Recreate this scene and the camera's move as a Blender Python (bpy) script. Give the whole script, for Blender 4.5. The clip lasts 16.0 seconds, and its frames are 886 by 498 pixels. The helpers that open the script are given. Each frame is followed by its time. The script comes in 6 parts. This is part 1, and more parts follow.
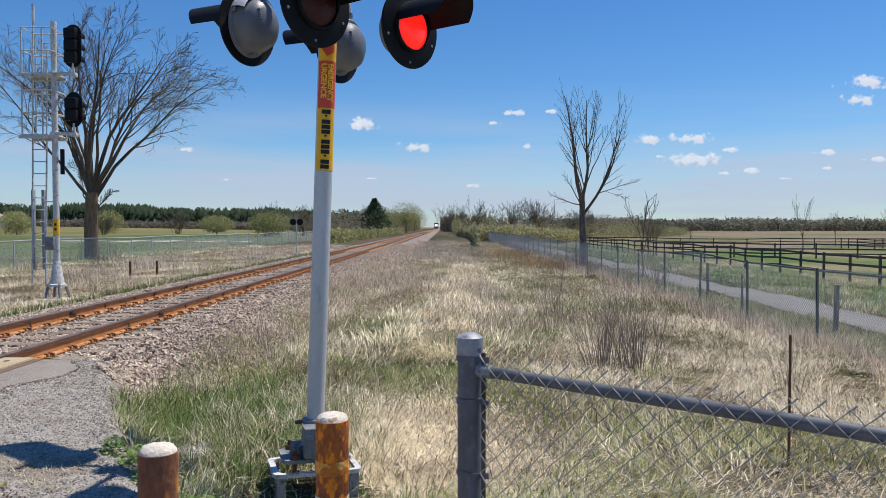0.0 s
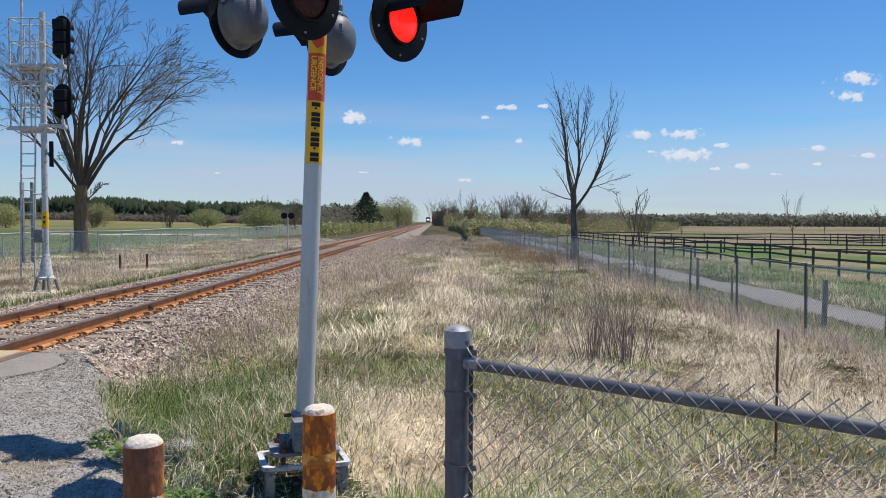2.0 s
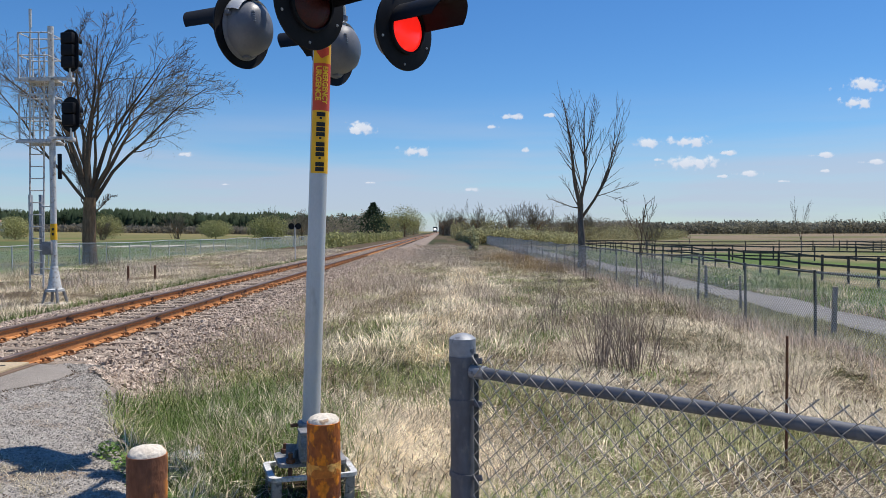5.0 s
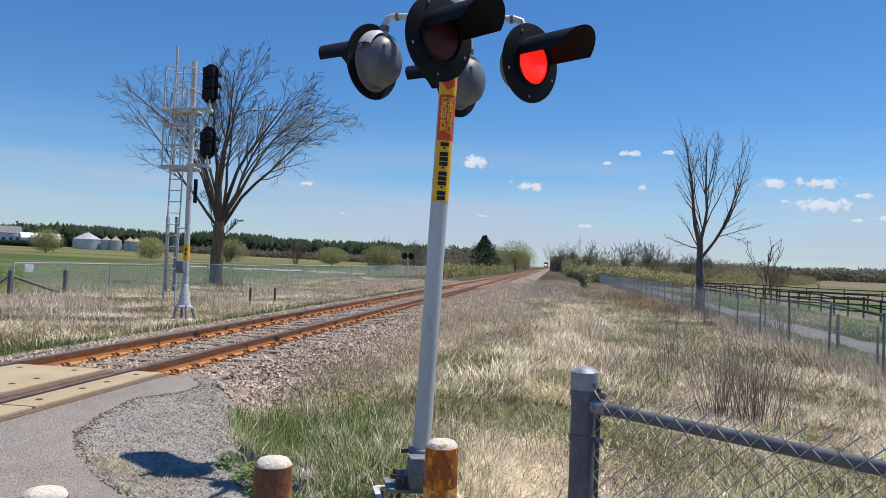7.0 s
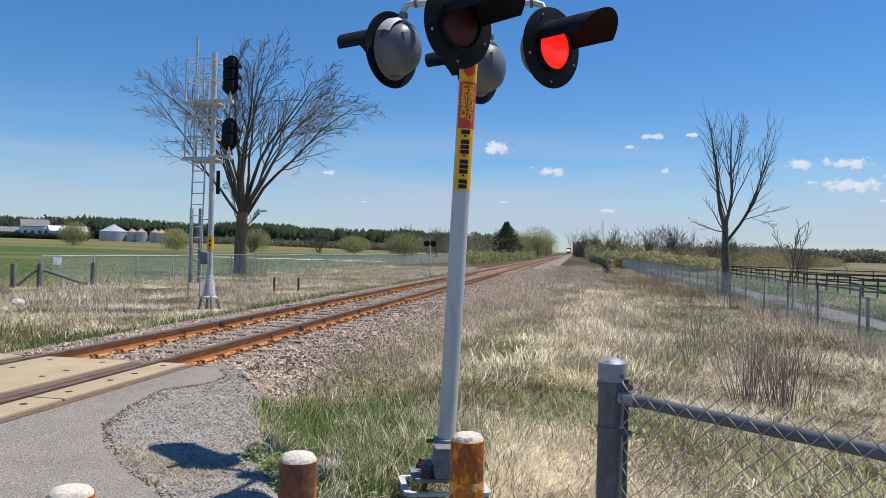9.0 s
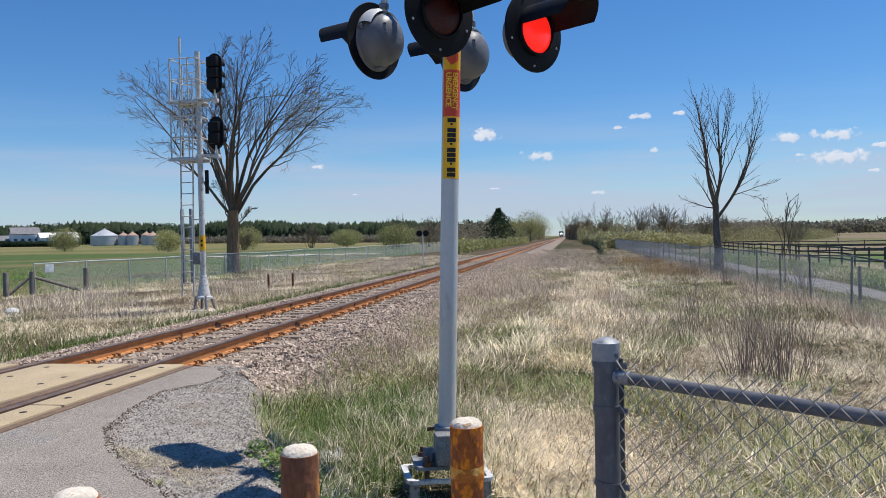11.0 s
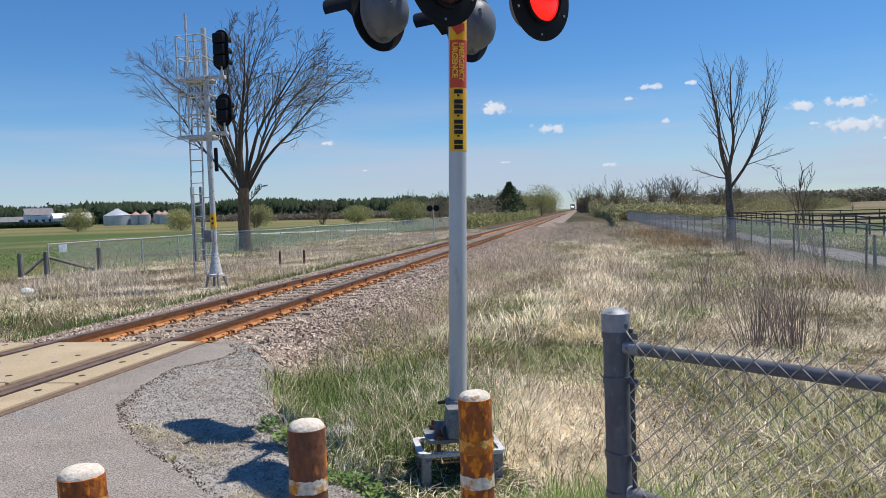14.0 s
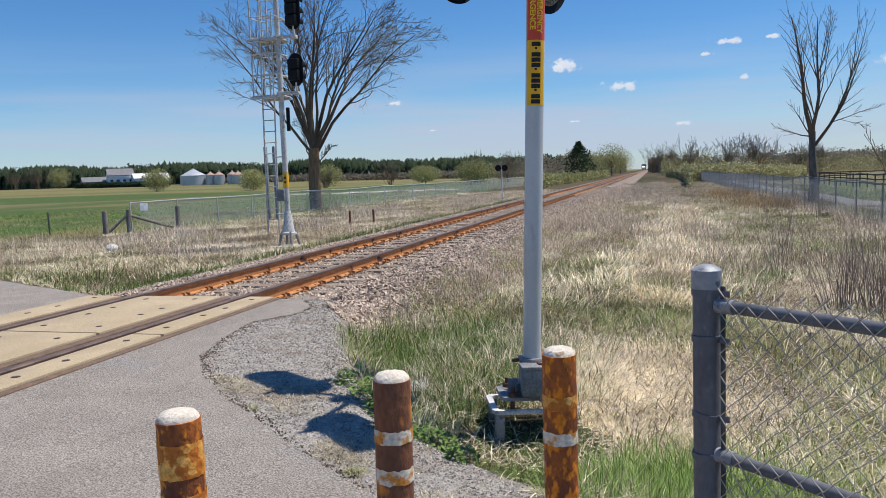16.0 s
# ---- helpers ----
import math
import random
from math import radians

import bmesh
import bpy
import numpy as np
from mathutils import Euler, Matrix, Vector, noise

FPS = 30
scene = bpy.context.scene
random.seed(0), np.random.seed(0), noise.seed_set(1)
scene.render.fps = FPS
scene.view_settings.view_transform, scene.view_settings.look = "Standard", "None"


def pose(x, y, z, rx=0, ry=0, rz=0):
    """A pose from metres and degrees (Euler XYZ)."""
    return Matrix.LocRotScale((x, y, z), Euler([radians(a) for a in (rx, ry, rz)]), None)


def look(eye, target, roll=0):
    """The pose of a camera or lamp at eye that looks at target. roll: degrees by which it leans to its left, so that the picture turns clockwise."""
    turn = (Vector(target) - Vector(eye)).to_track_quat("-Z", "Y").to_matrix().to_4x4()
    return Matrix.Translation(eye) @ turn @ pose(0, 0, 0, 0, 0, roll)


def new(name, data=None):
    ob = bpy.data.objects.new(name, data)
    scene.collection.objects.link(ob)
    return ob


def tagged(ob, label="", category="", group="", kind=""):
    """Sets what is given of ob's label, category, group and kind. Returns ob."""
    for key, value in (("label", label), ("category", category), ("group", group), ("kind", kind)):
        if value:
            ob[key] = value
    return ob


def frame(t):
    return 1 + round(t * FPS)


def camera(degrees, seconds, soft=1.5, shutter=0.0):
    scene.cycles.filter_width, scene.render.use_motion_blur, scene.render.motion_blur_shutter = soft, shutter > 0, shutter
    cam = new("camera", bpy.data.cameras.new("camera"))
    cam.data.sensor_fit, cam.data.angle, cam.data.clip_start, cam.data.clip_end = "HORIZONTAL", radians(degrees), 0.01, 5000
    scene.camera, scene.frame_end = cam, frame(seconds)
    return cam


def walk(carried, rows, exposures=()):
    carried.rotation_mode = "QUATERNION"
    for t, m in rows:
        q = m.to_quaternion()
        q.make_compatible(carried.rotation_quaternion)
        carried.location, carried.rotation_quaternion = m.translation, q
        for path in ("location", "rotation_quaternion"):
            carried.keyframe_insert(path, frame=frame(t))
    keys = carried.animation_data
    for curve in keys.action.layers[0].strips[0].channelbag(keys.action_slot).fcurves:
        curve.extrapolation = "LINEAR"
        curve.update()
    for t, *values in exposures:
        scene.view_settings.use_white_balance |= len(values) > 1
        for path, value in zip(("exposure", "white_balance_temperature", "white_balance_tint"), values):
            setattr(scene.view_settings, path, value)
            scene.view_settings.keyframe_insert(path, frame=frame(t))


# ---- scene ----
cam = camera(61.0, 16.0, 0.7)
PATH = [
    (0, (4.827, 0.127, 1.394), (4.825, 2.126, 1.336), -0.0),
    (0.5, (4.826, 0.137, 1.389), (4.827, 2.136, 1.33), -0.0),
    (1, (4.834, 0.141, 1.386), (4.844, 2.139, 1.321), 0.1),
    (1.5, (4.835, 0.143, 1.386), (4.86, 2.141, 1.314), 0.3),
    (2, (4.841, 0.127, 1.388), (4.861, 2.125, 1.315), 0.2),
    (2.5, (4.845, 0.134, 1.384), (4.86, 2.132, 1.314), 0.0),
    (3, (4.845, 0.138, 1.381), (4.863, 2.136, 1.313), 0.1),
    (3.5, (4.846, 0.137, 1.378), (4.872, 2.137, 1.33), -0.0),
    (6, (4.854, 0.145, 1.383), (4.793, 2.143, 1.336), -0.1),
    (6.5, (4.826, 0.154, 1.362), (4.649, 2.146, 1.386), 1.8),
    (7, (4.799, 0.142, 1.358), (4.507, 2.12, 1.395), 2.1),
    (7.5, (4.787, 0.157, 1.361), (4.401, 2.119, 1.395), 1.9),
    (8, (4.782, 0.169, 1.352), (4.382, 2.128, 1.381), 1.9),
    (8.5, (4.793, 0.178, 1.365), (4.433, 2.146, 1.385), 2.2),
    (9, (4.79, 0.181, 1.372), (4.441, 2.15, 1.373), 1.3),
    (9.5, (4.794, 0.169, 1.368), (4.454, 2.14, 1.351), 0.3),
    (12, (4.811, 0.166, 1.372), (4.476, 2.137, 1.323), -1.9),
    (12.5, (4.817, 0.194, 1.365), (4.477, 2.164, 1.291), -2.2),
    (13, (4.806, 0.198, 1.362), (4.452, 2.165, 1.283), -2.4),
    (13.5, (4.813, 0.203, 1.361), (4.451, 2.168, 1.271), -2.4),
    (14, (4.813, 0.206, 1.358), (4.451, 2.171, 1.264), -2.2),
    (14.5, (4.808, 0.208, 1.355), (4.437, 2.171, 1.264), -2.0),
    (15, (4.796, 0.219, 1.356), (4.375, 2.171, 1.248), -1.9),
    (15.5, (4.767, 0.224, 1.346), (4.256, 2.152, 1.196), -2.2),
    (16, (4.748, 0.233, 1.334), (4.211, 2.15, 1.142), -2.2),
]
walk(cam, [(t, look(eye, target, roll)) for t, eye, target, roll in PATH])

# ---- sky, sun ----
SUN = Vector((1.05, 0.65, 2.9)).normalized()
world = bpy.data.worlds.new("sky")
scene.world = world
world.use_nodes = True
wn, wl = world.node_tree.nodes, world.node_tree.links
wn.clear()
w_out = wn.new("ShaderNodeOutputWorld")
w_bg = wn.new("ShaderNodeBackground")
w_sky = wn.new("ShaderNodeTexSky")
w_sky.sky_type = "NISHITA"
w_sky.sun_disc = False
w_sky.sun_elevation = math.asin(SUN.z)
w_sky.sun_rotation = math.atan2(SUN.x, SUN.y)
w_sky.air_density, w_sky.dust_density, w_sky.ozone_density = 1.0, 0.05, 2.6
w_bg.inputs["Strength"].default_value = 0.101
# thin stretched cirrus low over the horizon
w_co = wn.new("ShaderNodeTexCoord")
w_map = wn.new("ShaderNodeMapping")
w_map.inputs["Scale"].default_value = (0.9, 0.9, 12.0)
w_ns = wn.new("ShaderNodeTexNoise")
w_ns.inputs["Scale"].default_value = 1.7
w_ns.inputs["Detail"].default_value = 5.0
w_rmp = wn.new("ShaderNodeMapRange")
w_rmp.inputs[1].default_value, w_rmp.inputs[2].default_value = 0.42, 0.64
w_rmp.inputs[3].default_value, w_rmp.inputs[4].default_value = 0.12, 1.0
w_sep = wn.new("ShaderNodeSeparateXYZ")
w_band = wn.new("ShaderNodeMapRange")
w_band.interpolation_type = "SMOOTHSTEP"
w_band.inputs[1].default_value, w_band.inputs[2].default_value = 0.19, 0.05
w_mul = wn.new("ShaderNodeMath")
w_mul.operation = "MULTIPLY"
w_mul2 = wn.new("ShaderNodeMath")
w_mul2.operation = "MULTIPLY"
w_mul2.inputs[1].default_value = 0.76
w_mix = wn.new("ShaderNodeMixRGB")
w_mix.inputs[2].default_value = (4.9, 5.5, 7.0, 1)
wl.new(w_co.outputs["Generated"], w_map.inputs["Vector"])
wl.new(w_map.outputs["Vector"], w_ns.inputs["Vector"])
wl.new(w_ns.outputs["Fac"], w_rmp.inputs[0])
wl.new(w_co.outputs["Generated"], w_sep.inputs[0])
wl.new(w_sep.outputs["Z"], w_band.inputs[0])
wl.new(w_rmp.outputs[0], w_mul.inputs[0])
wl.new(w_band.outputs[0], w_mul.inputs[1])
wl.new(w_mul.outputs[0], w_mul2.inputs[0])
wl.new(w_mul2.outputs[0], w_mix.inputs[0])
w_sat = wn.new("ShaderNodeHueSaturation")
w_sat.inputs["Saturation"].default_value = 1.22
w_tint = wn.new("ShaderNodeMixRGB")
w_tint.blend_type = "MULTIPLY"
w_tint.inputs[0].default_value = 1.0
w_tint.inputs[2].default_value = (0.69, 0.92, 1.15, 1)
wl.new(w_sky.outputs[0], w_sat.inputs["Color"])
wl.new(w_sat.outputs[0], w_tint.inputs[1])
wl.new(w_tint.outputs[0], w_mix.inputs[1])
wl.new(w_mix.outputs[0], w_bg.inputs["Color"])
wl.new(w_bg.outputs[0], w_out.inputs["Surface"])

sun = new("sun", bpy.data.lights.new("sun", "SUN"))
sun.data.energy, sun.data.angle, sun.data.color = 5.05, radians(0.53), (1.0, 0.935, 0.84)
sun.matrix_world = look(SUN * 50, (0, 0, 0))


# ---- materials ----
def material(name, a, b, scale=8.0, rough=0.8, metal=0.0, bump=0.2, fine=60.0, c=None, c_amount=0.5, jitter=0.0, c_scale=3.0, spec=0.4, stretch=(1, 1, 1), attribute="", thin=0.0, grit=1.0):
    """Two tones in a noise, a fine grain over them, patches of a third tone c, and jitter from piece to piece."""
    m = bpy.data.materials.new(name)
    m.use_nodes = True
    n, l = m.node_tree.nodes, m.node_tree.links
    bsdf = n["Principled BSDF"]
    co, mp = n.new("ShaderNodeTexCoord"), n.new("ShaderNodeMapping")
    mp.inputs["Scale"].default_value = stretch
    l.new(co.outputs["Object"], mp.inputs["Vector"])

    def noisy(s, detail, lo, hi):
        t, r = n.new("ShaderNodeTexNoise"), n.new("ShaderNodeMapRange")
        t.inputs["Scale"].default_value, t.inputs["Detail"].default_value = s, detail
        l.new(mp.outputs["Vector"], t.inputs["Vector"])
        l.new(t.outputs["Fac"], r.inputs[0])
        r.inputs[1].default_value, r.inputs[2].default_value = lo, hi
        return t, r

    def mixed(kind, fac, one, two):
        x = n.new("ShaderNodeMixRGB")
        x.blend_type = kind
        for k, v in enumerate((fac, one, two)):
            if isinstance(v, (int, float)):
                x.inputs[k].default_value = v
            elif isinstance(v, tuple):
                x.inputs[k].default_value = (*v, 1)
            else:
                l.new(v, x.inputs[k])
        return x.outputs[0]

    _, broad = noisy(scale, 4, 0.35, 0.65)
    grain_t, grain = noisy(fine, 6, 0.3, 0.7)
    col = mixed("MIX", broad.outputs[0], a, b)
    if attribute:
        at = n.new("ShaderNodeAttribute")
        at.attribute_name = attribute
        col = mixed("MULTIPLY", 1.0, at.outputs["Color"], col)
    if c:
        _, patch = noisy(c_scale, 6, 0.62 - 0.25 * c_amount, 0.70 - 0.25 * c_amount)
        col = mixed("MIX", patch.outputs[0], col, c)
    shade = n.new("ShaderNodeMapRange")
    shade.inputs[3].default_value, shade.inputs[4].default_value = 1 - 0.28 * grit, 1 + 0.22 * grit
    l.new(grain.outputs[0], shade.inputs[0])
    col = mixed("MULTIPLY", 1.0, col, shade.outputs[0])
    if jitter:
        info, geo = n.new("ShaderNodeObjectInfo"), n.new("ShaderNodeNewGeometry")
        add, wrap = n.new("ShaderNodeMath"), n.new("ShaderNodeMapRange")
        l.new(info.outputs["Random"], add.inputs[0])
        l.new(geo.outputs["Random Per Island"], add.inputs[1])
        wrap.inputs[1].default_value, wrap.inputs[2].default_value = 0.3, 1.7
        wrap.inputs[3].default_value, wrap.inputs[4].default_value = 1 - jitter, 1 + jitter
        l.new(add.outputs[0], wrap.inputs[0])
        col = mixed("MULTIPLY", 1.0, col, wrap.outputs[0])
    l.new(col, bsdf.inputs["Base Color"])
    rr = n.new("ShaderNodeMapRange")
    rr.inputs[3].default_value, rr.inputs[4].default_value = max(0.05, rough - 0.12), min(1, rough + 0.12)
    l.new(broad.outputs[0], rr.inputs[0])
    l.new(rr.outputs[0], bsdf.inputs["Roughness"])
    if thin:
        through_leaf, both = n.new("ShaderNodeBsdfTranslucent"), n.new("ShaderNodeMixShader")
        both.inputs[0].default_value = thin
        l.new(col, through_leaf.inputs["Color"])
        l.new(bsdf.outputs[0], both.inputs[1])
        l.new(through_leaf.outputs[0], both.inputs[2])
        l.new(both.outputs[0], n["Material Output"].inputs["Surface"])
    bsdf.inputs["Metallic"].default_value = metal
    bsdf.inputs["Specular IOR Level"].default_value = spec
    if bump:
        bp = n.new("ShaderNodeBump")
        bp.inputs["Strength"].default_value, bp.inputs["Distance"].default_value = bump, 0.02
        l.new(grain_t.outputs["Fac"], bp.inputs["Height"])
        l.new(bp.outputs["Normal"], bsdf.inputs["Normal"])
    return m


M_GROUND = material("ground_soil", (0.8, 0.8, 0.8), (1.15, 1.12, 1.05), 0.6, 0.95, 0, 0.6, 9.0, attribute="soil", spec=0.1)
M_ASPHALT = material("worn_asphalt", (0.305, 0.270, 0.234), (0.370, 0.328, 0.286), 2.2, 0.95, 0, 0.9,  95.0, (0.32, 0.295, 0.27), 0.2, c_scale=1.1, grit=2.2, spec=0.2)
M_GRAVEL = material("grey_gravel", (0.30, 0.272, 0.24), (0.45, 0.415, 0.37), 25.0, 0.95, 0, 0.9, 90.0, (0.29, 0.23, 0.17), 0.3, c_scale=1.6, spec=0.2)
M_PEBBLE = material("pale_grey_pebbles", (0.27, 0.245, 0.215), (0.48, 0.445, 0.40), 9.0, 0.9, 0, 0.2, 60.0, jitter=0.36, spec=0.2)
M_STONE = material("ballast_stone", (0.31, 0.245, 0.19), (0.49, 0.40, 0.32), 3.0, 0.9, 0, 0.3, 60.0, jitter=0.45, spec=0.2)
M_RUST_RAIL = material("rusted_rail", (0.43, 0.18, 0.06), (0.60, 0.28, 0.10), 6.0, 0.75, 0.1, 0.3, 80.0, (0.07, 0.035, 0.025), 0.2)
M_RAIL_HEAD = material("rail_running_face", (0.12, 0.075, 0.055), (0.19, 0.13, 0.10), 5.0, 0.5, 0.25, 0.1, 80.0, spec=0.5)
M_SLEEPER = material("weathered_sleeper", (0.19, 0.145, 0.11), (0.31, 0.25, 0.195), 7.0, 0.9, 0, 0.5, 50.0, jitter=0.25, stretch=(0.3, 3, 3))
M_PANEL = material("tan_concrete_panel", (0.385, 0.30, 0.185), (0.465, 0.37, 0.24), 1.6, 0.85, 0, 0.15, 120.0, (0.42, 0.33, 0.23), 0.25, jitter=0.05)
M_RUBBER = material("brown_rubber_seal", (0.13, 0.085, 0.055), (0.20, 0.13, 0.085), 9.0, 0.8, 0, 0.2, 60.0)
M_PLATE = material("rusted_tie_plate", (0.25, 0.115, 0.05), (0.38, 0.18, 0.075), 9.0, 0.8, 0.1, 0.3, 80.0, (0.10, 0.06, 0.04), 0.3)
M_DARK = material("dark_recess", (0.03, 0.028, 0.025), (0.05, 0.045, 0.04), 9.0, 0.9, 0, 0.2, 60.0)
M_BOLLARD = material("rusted_bollard_paint", (0.14, 0.042, 0.018), (0.40, 0.115, 0.022), 11.0, 0.75, 0.0, 0.35, 70.0, (0.72, 0.225, 0.015), 0.46, c_scale=38.0, jitter=0.08, stretch=(1, 1, 0.6))
M_BROWN_BOLLARD = material("brown_rusted_paint", (0.16, 0.065, 0.035), (0.24, 0.095, 0.045), 9.0, 0.75, 0.0, 0.3, 70.0, (0.62, 0.22, 0.03), 0.2, c_scale=12.0, stretch=(1, 1, 0.5))
M_BAND = material("faded_white_band", (0.68, 0.58, 0.42), (0.76, 0.69, 0.56), 10.0, 0.7, 0, 0.2, 70.0, (0.62, 0.24, 0.03), 0.5, c_scale=22.0)
M_YBAND = material("flaking_yellow_band", (0.80, 0.32, 0.03), (0.84, 0.47, 0.13), 16.0, 0.7, 0, 0.25, 70.0, (0.52, 0.16, 0.02), 0.66, c_scale=30.0)
M_CEMENT = material("cement_cap", (0.60, 0.53, 0.44), (0.76, 0.70, 0.60), 30.0, 0.95, 0, 0.3, 90.0, (0.50, 0.36, 0.24), 0.12, c_scale=30.0, grit=0.6)
M_POLE = material("aluminium_grey_pole", (0.52, 0.53, 0.54), (0.60, 0.61, 0.62), 3.0, 0.5, 0.25, 0.05, 90.0, (0.46, 0.46, 0.46), 0.1, c_scale=9.0, stretch=(1, 1, 0.4), grit=0.15)
M_GREYBOX = material("grey_painted_casting", (0.19, 0.19, 0.195), (0.27, 0.27, 0.275), 9.0, 0.6, 0.1, 0.15, 70.0)
M_WHITEST = material("white_painted_steel", (0.54, 0.54, 0.53), (0.64, 0.64, 0.62), 8.0, 0.6, 0, 0.15, 60.0, (0.36, 0.32, 0.27), 0.2, c_scale=14.0)
M_BOLT = material("rusty_bolt", (0.16, 0.07, 0.04), (0.24, 0.11, 0.06), 30.0, 0.8, 0.3, 0.3, 90.0)
M_BLACK = material("matt_black_hood", (0.010, 0.011, 0.014), (0.018, 0.019, 0.023), 6.0, 0.6, 0, 0.03, 60.0, grit=0.3, spec=0.12)
M_HOUSE = material("grey_lamp_housing", (0.125, 0.135, 0.16), (0.18, 0.19, 0.215), 5.0, 0.5, 0.0, 0.05, 60.0, grit=0.2)
M_GALV = material("galvanised_steel", (0.24, 0.255, 0.28), (0.33, 0.345, 0.37), 9.0, 0.5, 0.2, 0.08, 60.0, (0.13, 0.14, 0.16), 0.2, c_scale=26.0, grit=0.4)
# same galvanised steel as M_GALV, with its shaded side put into the colour
M_GALV_SHADED = material("shaded_galvanising", (0.10, 0.107, 0.127), (0.155, 0.163, 0.183), 8.0, 0.5, 0.15, 0.06, 60.0, (0.15, 0.155, 0.165), 0.15, c_scale=30.0, stretch=(1, 1, 0.5), grit=0.4)
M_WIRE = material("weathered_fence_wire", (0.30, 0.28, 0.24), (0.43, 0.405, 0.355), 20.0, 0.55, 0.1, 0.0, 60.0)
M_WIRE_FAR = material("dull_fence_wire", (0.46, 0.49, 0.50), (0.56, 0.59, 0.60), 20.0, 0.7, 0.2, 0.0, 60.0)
M_DARKPOST = material("dark_fence_post", (0.06, 0.065, 0.06), (0.13, 0.14, 0.13), 6.0, 0.7, 0.3, 0.1, 50.0, jitter=0.3)
M_OLDWOOD = material("grey_weathered_wood", (0.16, 0.14, 0.12), (0.30, 0.27, 0.24), 5.0, 0.9, 0, 0.5, 30.0, stretch=(4, 4, 0.5), jitter=0.15)
M_BLACKWOOD = material("black_paddock_wood", (0.045, 0.042, 0.038), (0.095, 0.088, 0.078), 5.0, 0.8, 0, 0.3, 30.0, jitter=0.3)
M_YELLOW = material("yellow_sticker", (0.86, 0.45, 0.012), (0.90, 0.49, 0.02), 5.0, 0.5, 0, 0.0, 60.0, grit=0.15)
M_RED = material("red_sticker", (0.66, 0.07, 0.03), (0.72, 0.085, 0.04), 5.0, 0.5, 0, 0.0, 60.0, grit=0.15)
M_INK = material("black_ink", (0.012, 0.012, 0.012), (0.02, 0.02, 0.02), 5.0, 0.6, 0, 0.0, 60.0)
M_INKY = material("yellow_ink", (0.90, 0.55, 0.03), (0.94, 0.60, 0.05), 5.0, 0.6, 0, 0.0, 60.0)
M_LENS = material("unlit_red_lens", (0.045, 0.004, 0.004), (0.065, 0.006, 0.006), 12.0, 0.45, 0, 0.2, 90.0)
M_BARK = material("grey_brown_bark", (0.20, 0.115, 0.06), (0.33, 0.20, 0.11), 3.0, 0.95, 0, 0.8, 14.0, stretch=(3, 3, 0.6))
M_BRANCH = material("dark_bare_branches", (0.105, 0.073, 0.05), (0.18, 0.13, 0.09), 1.0, 0.95, 0, 0.3, 14.0)
M_DEADBARK = material("bleached_dead_bark", (0.08, 0.068, 0.06), (0.20, 0.175, 0.15), 2.0, 0.95, 0, 0.6, 14.0, stretch=(3, 3, 0.5))
M_BUD = material("spring_buds", (0.40, 0.37, 0.16), (0.52, 0.48, 0.24), 3.0, 0.8, 0, 0.0, 20.0, jitter=0.3, thin=0.25)
M_TWIG = material("bare_twigs", (0.25, 0.19, 0.155), (0.39, 0.305, 0.255), 3.0, 0.9, 0, 0.0, 20.0, jitter=0.35)
M_DRY = material("dry_straw_grass", (0.63, 0.53, 0.37), (0.89, 0.785, 0.59), 0.9, 0.8, 0, 0.0, 12.0, jitter=0.78, spec=0.25, thin=0.06)
M_GREEN = material("fresh_green_grass", (0.125, 0.20, 0.042), (0.225, 0.31, 0.085), 1.2, 0.7, 0, 0.0, 12.0, jitter=0.6, spec=0.25, thin=0.05)
M_OLIVE = material("olive_grass", (0.32, 0.32, 0.138), (0.495, 0.468, 0.248), 1.0, 0.8, 0, 0.0, 12.0, jitter=0.6, spec=0.2, thin=0.1)
M_MAUVE = material("mauve_dry_weeds", (0.58, 0.465, 0.365), (0.77, 0.645, 0.515), 0.7, 0.85, 0, 0.0, 12.0, jitter=0.55, spec=0.2, thin=0.1)
M_DULL = material("dull_straw_grass", (0.56, 0.48, 0.33), (0.82, 0.72, 0.53), 0.8, 0.85, 0, 0.0, 12.0, jitter=0.55, spec=0.2, thin=0.1)
M_LITTER = material("brown_leaf_litter", (0.10, 0.072, 0.052), (0.19, 0.14, 0.10), 2.0, 0.9, 0, 0.0, 12.0, jitter=0.4, spec=0.15)
M_WEED = material("leafy_weeds", (0.13, 0.23, 0.045), (0.22, 0.32, 0.07), 4.0, 0.6, 0, 0.0, 30.0, jitter=0.3, thin=0.25)
# pine green, lightened and turned a little bluer to paint in distance haze
M_FOREST = material("dark_hazed_pine_foliage", (0.042, 0.070, 0.040), (0.074, 0.100, 0.060), 0.05, 0.9, 0, 0.0, 1.0, jitter=0.15, spec=0.1, thin=0.5)
M_RUSSET = material("russet_dead_scrub", (0.36, 0.255, 0.13), (0.50, 0.375, 0.215), 0.5, 0.9, 0, 0.0, 4.0, jitter=0.3, spec=0.1, thin=0.25)
M_WILLOW = material("yellow_green_spring_foliage", (0.31, 0.32, 0.135), (0.44, 0.43, 0.21), 0.2, 0.9, 0, 0.0, 1.0, jitter=0.2, spec=0.1, thin=0.25)
M_SCRUB = material("grey_brown_scrub", (0.20, 0.18, 0.135), (0.29, 0.26, 0.20), 0.2, 0.9, 0, 0.0, 1.0, jitter=0.12, spec=0.1, thin=0.5)
M_BROWNWOOD = material("brown_far_wood", (0.22, 0.215, 0.165), (0.31, 0.30, 0.23), 0.05, 0.9, 0, 0.0, 1.0, jitter=0.12, spec=0.1, thin=0.5)
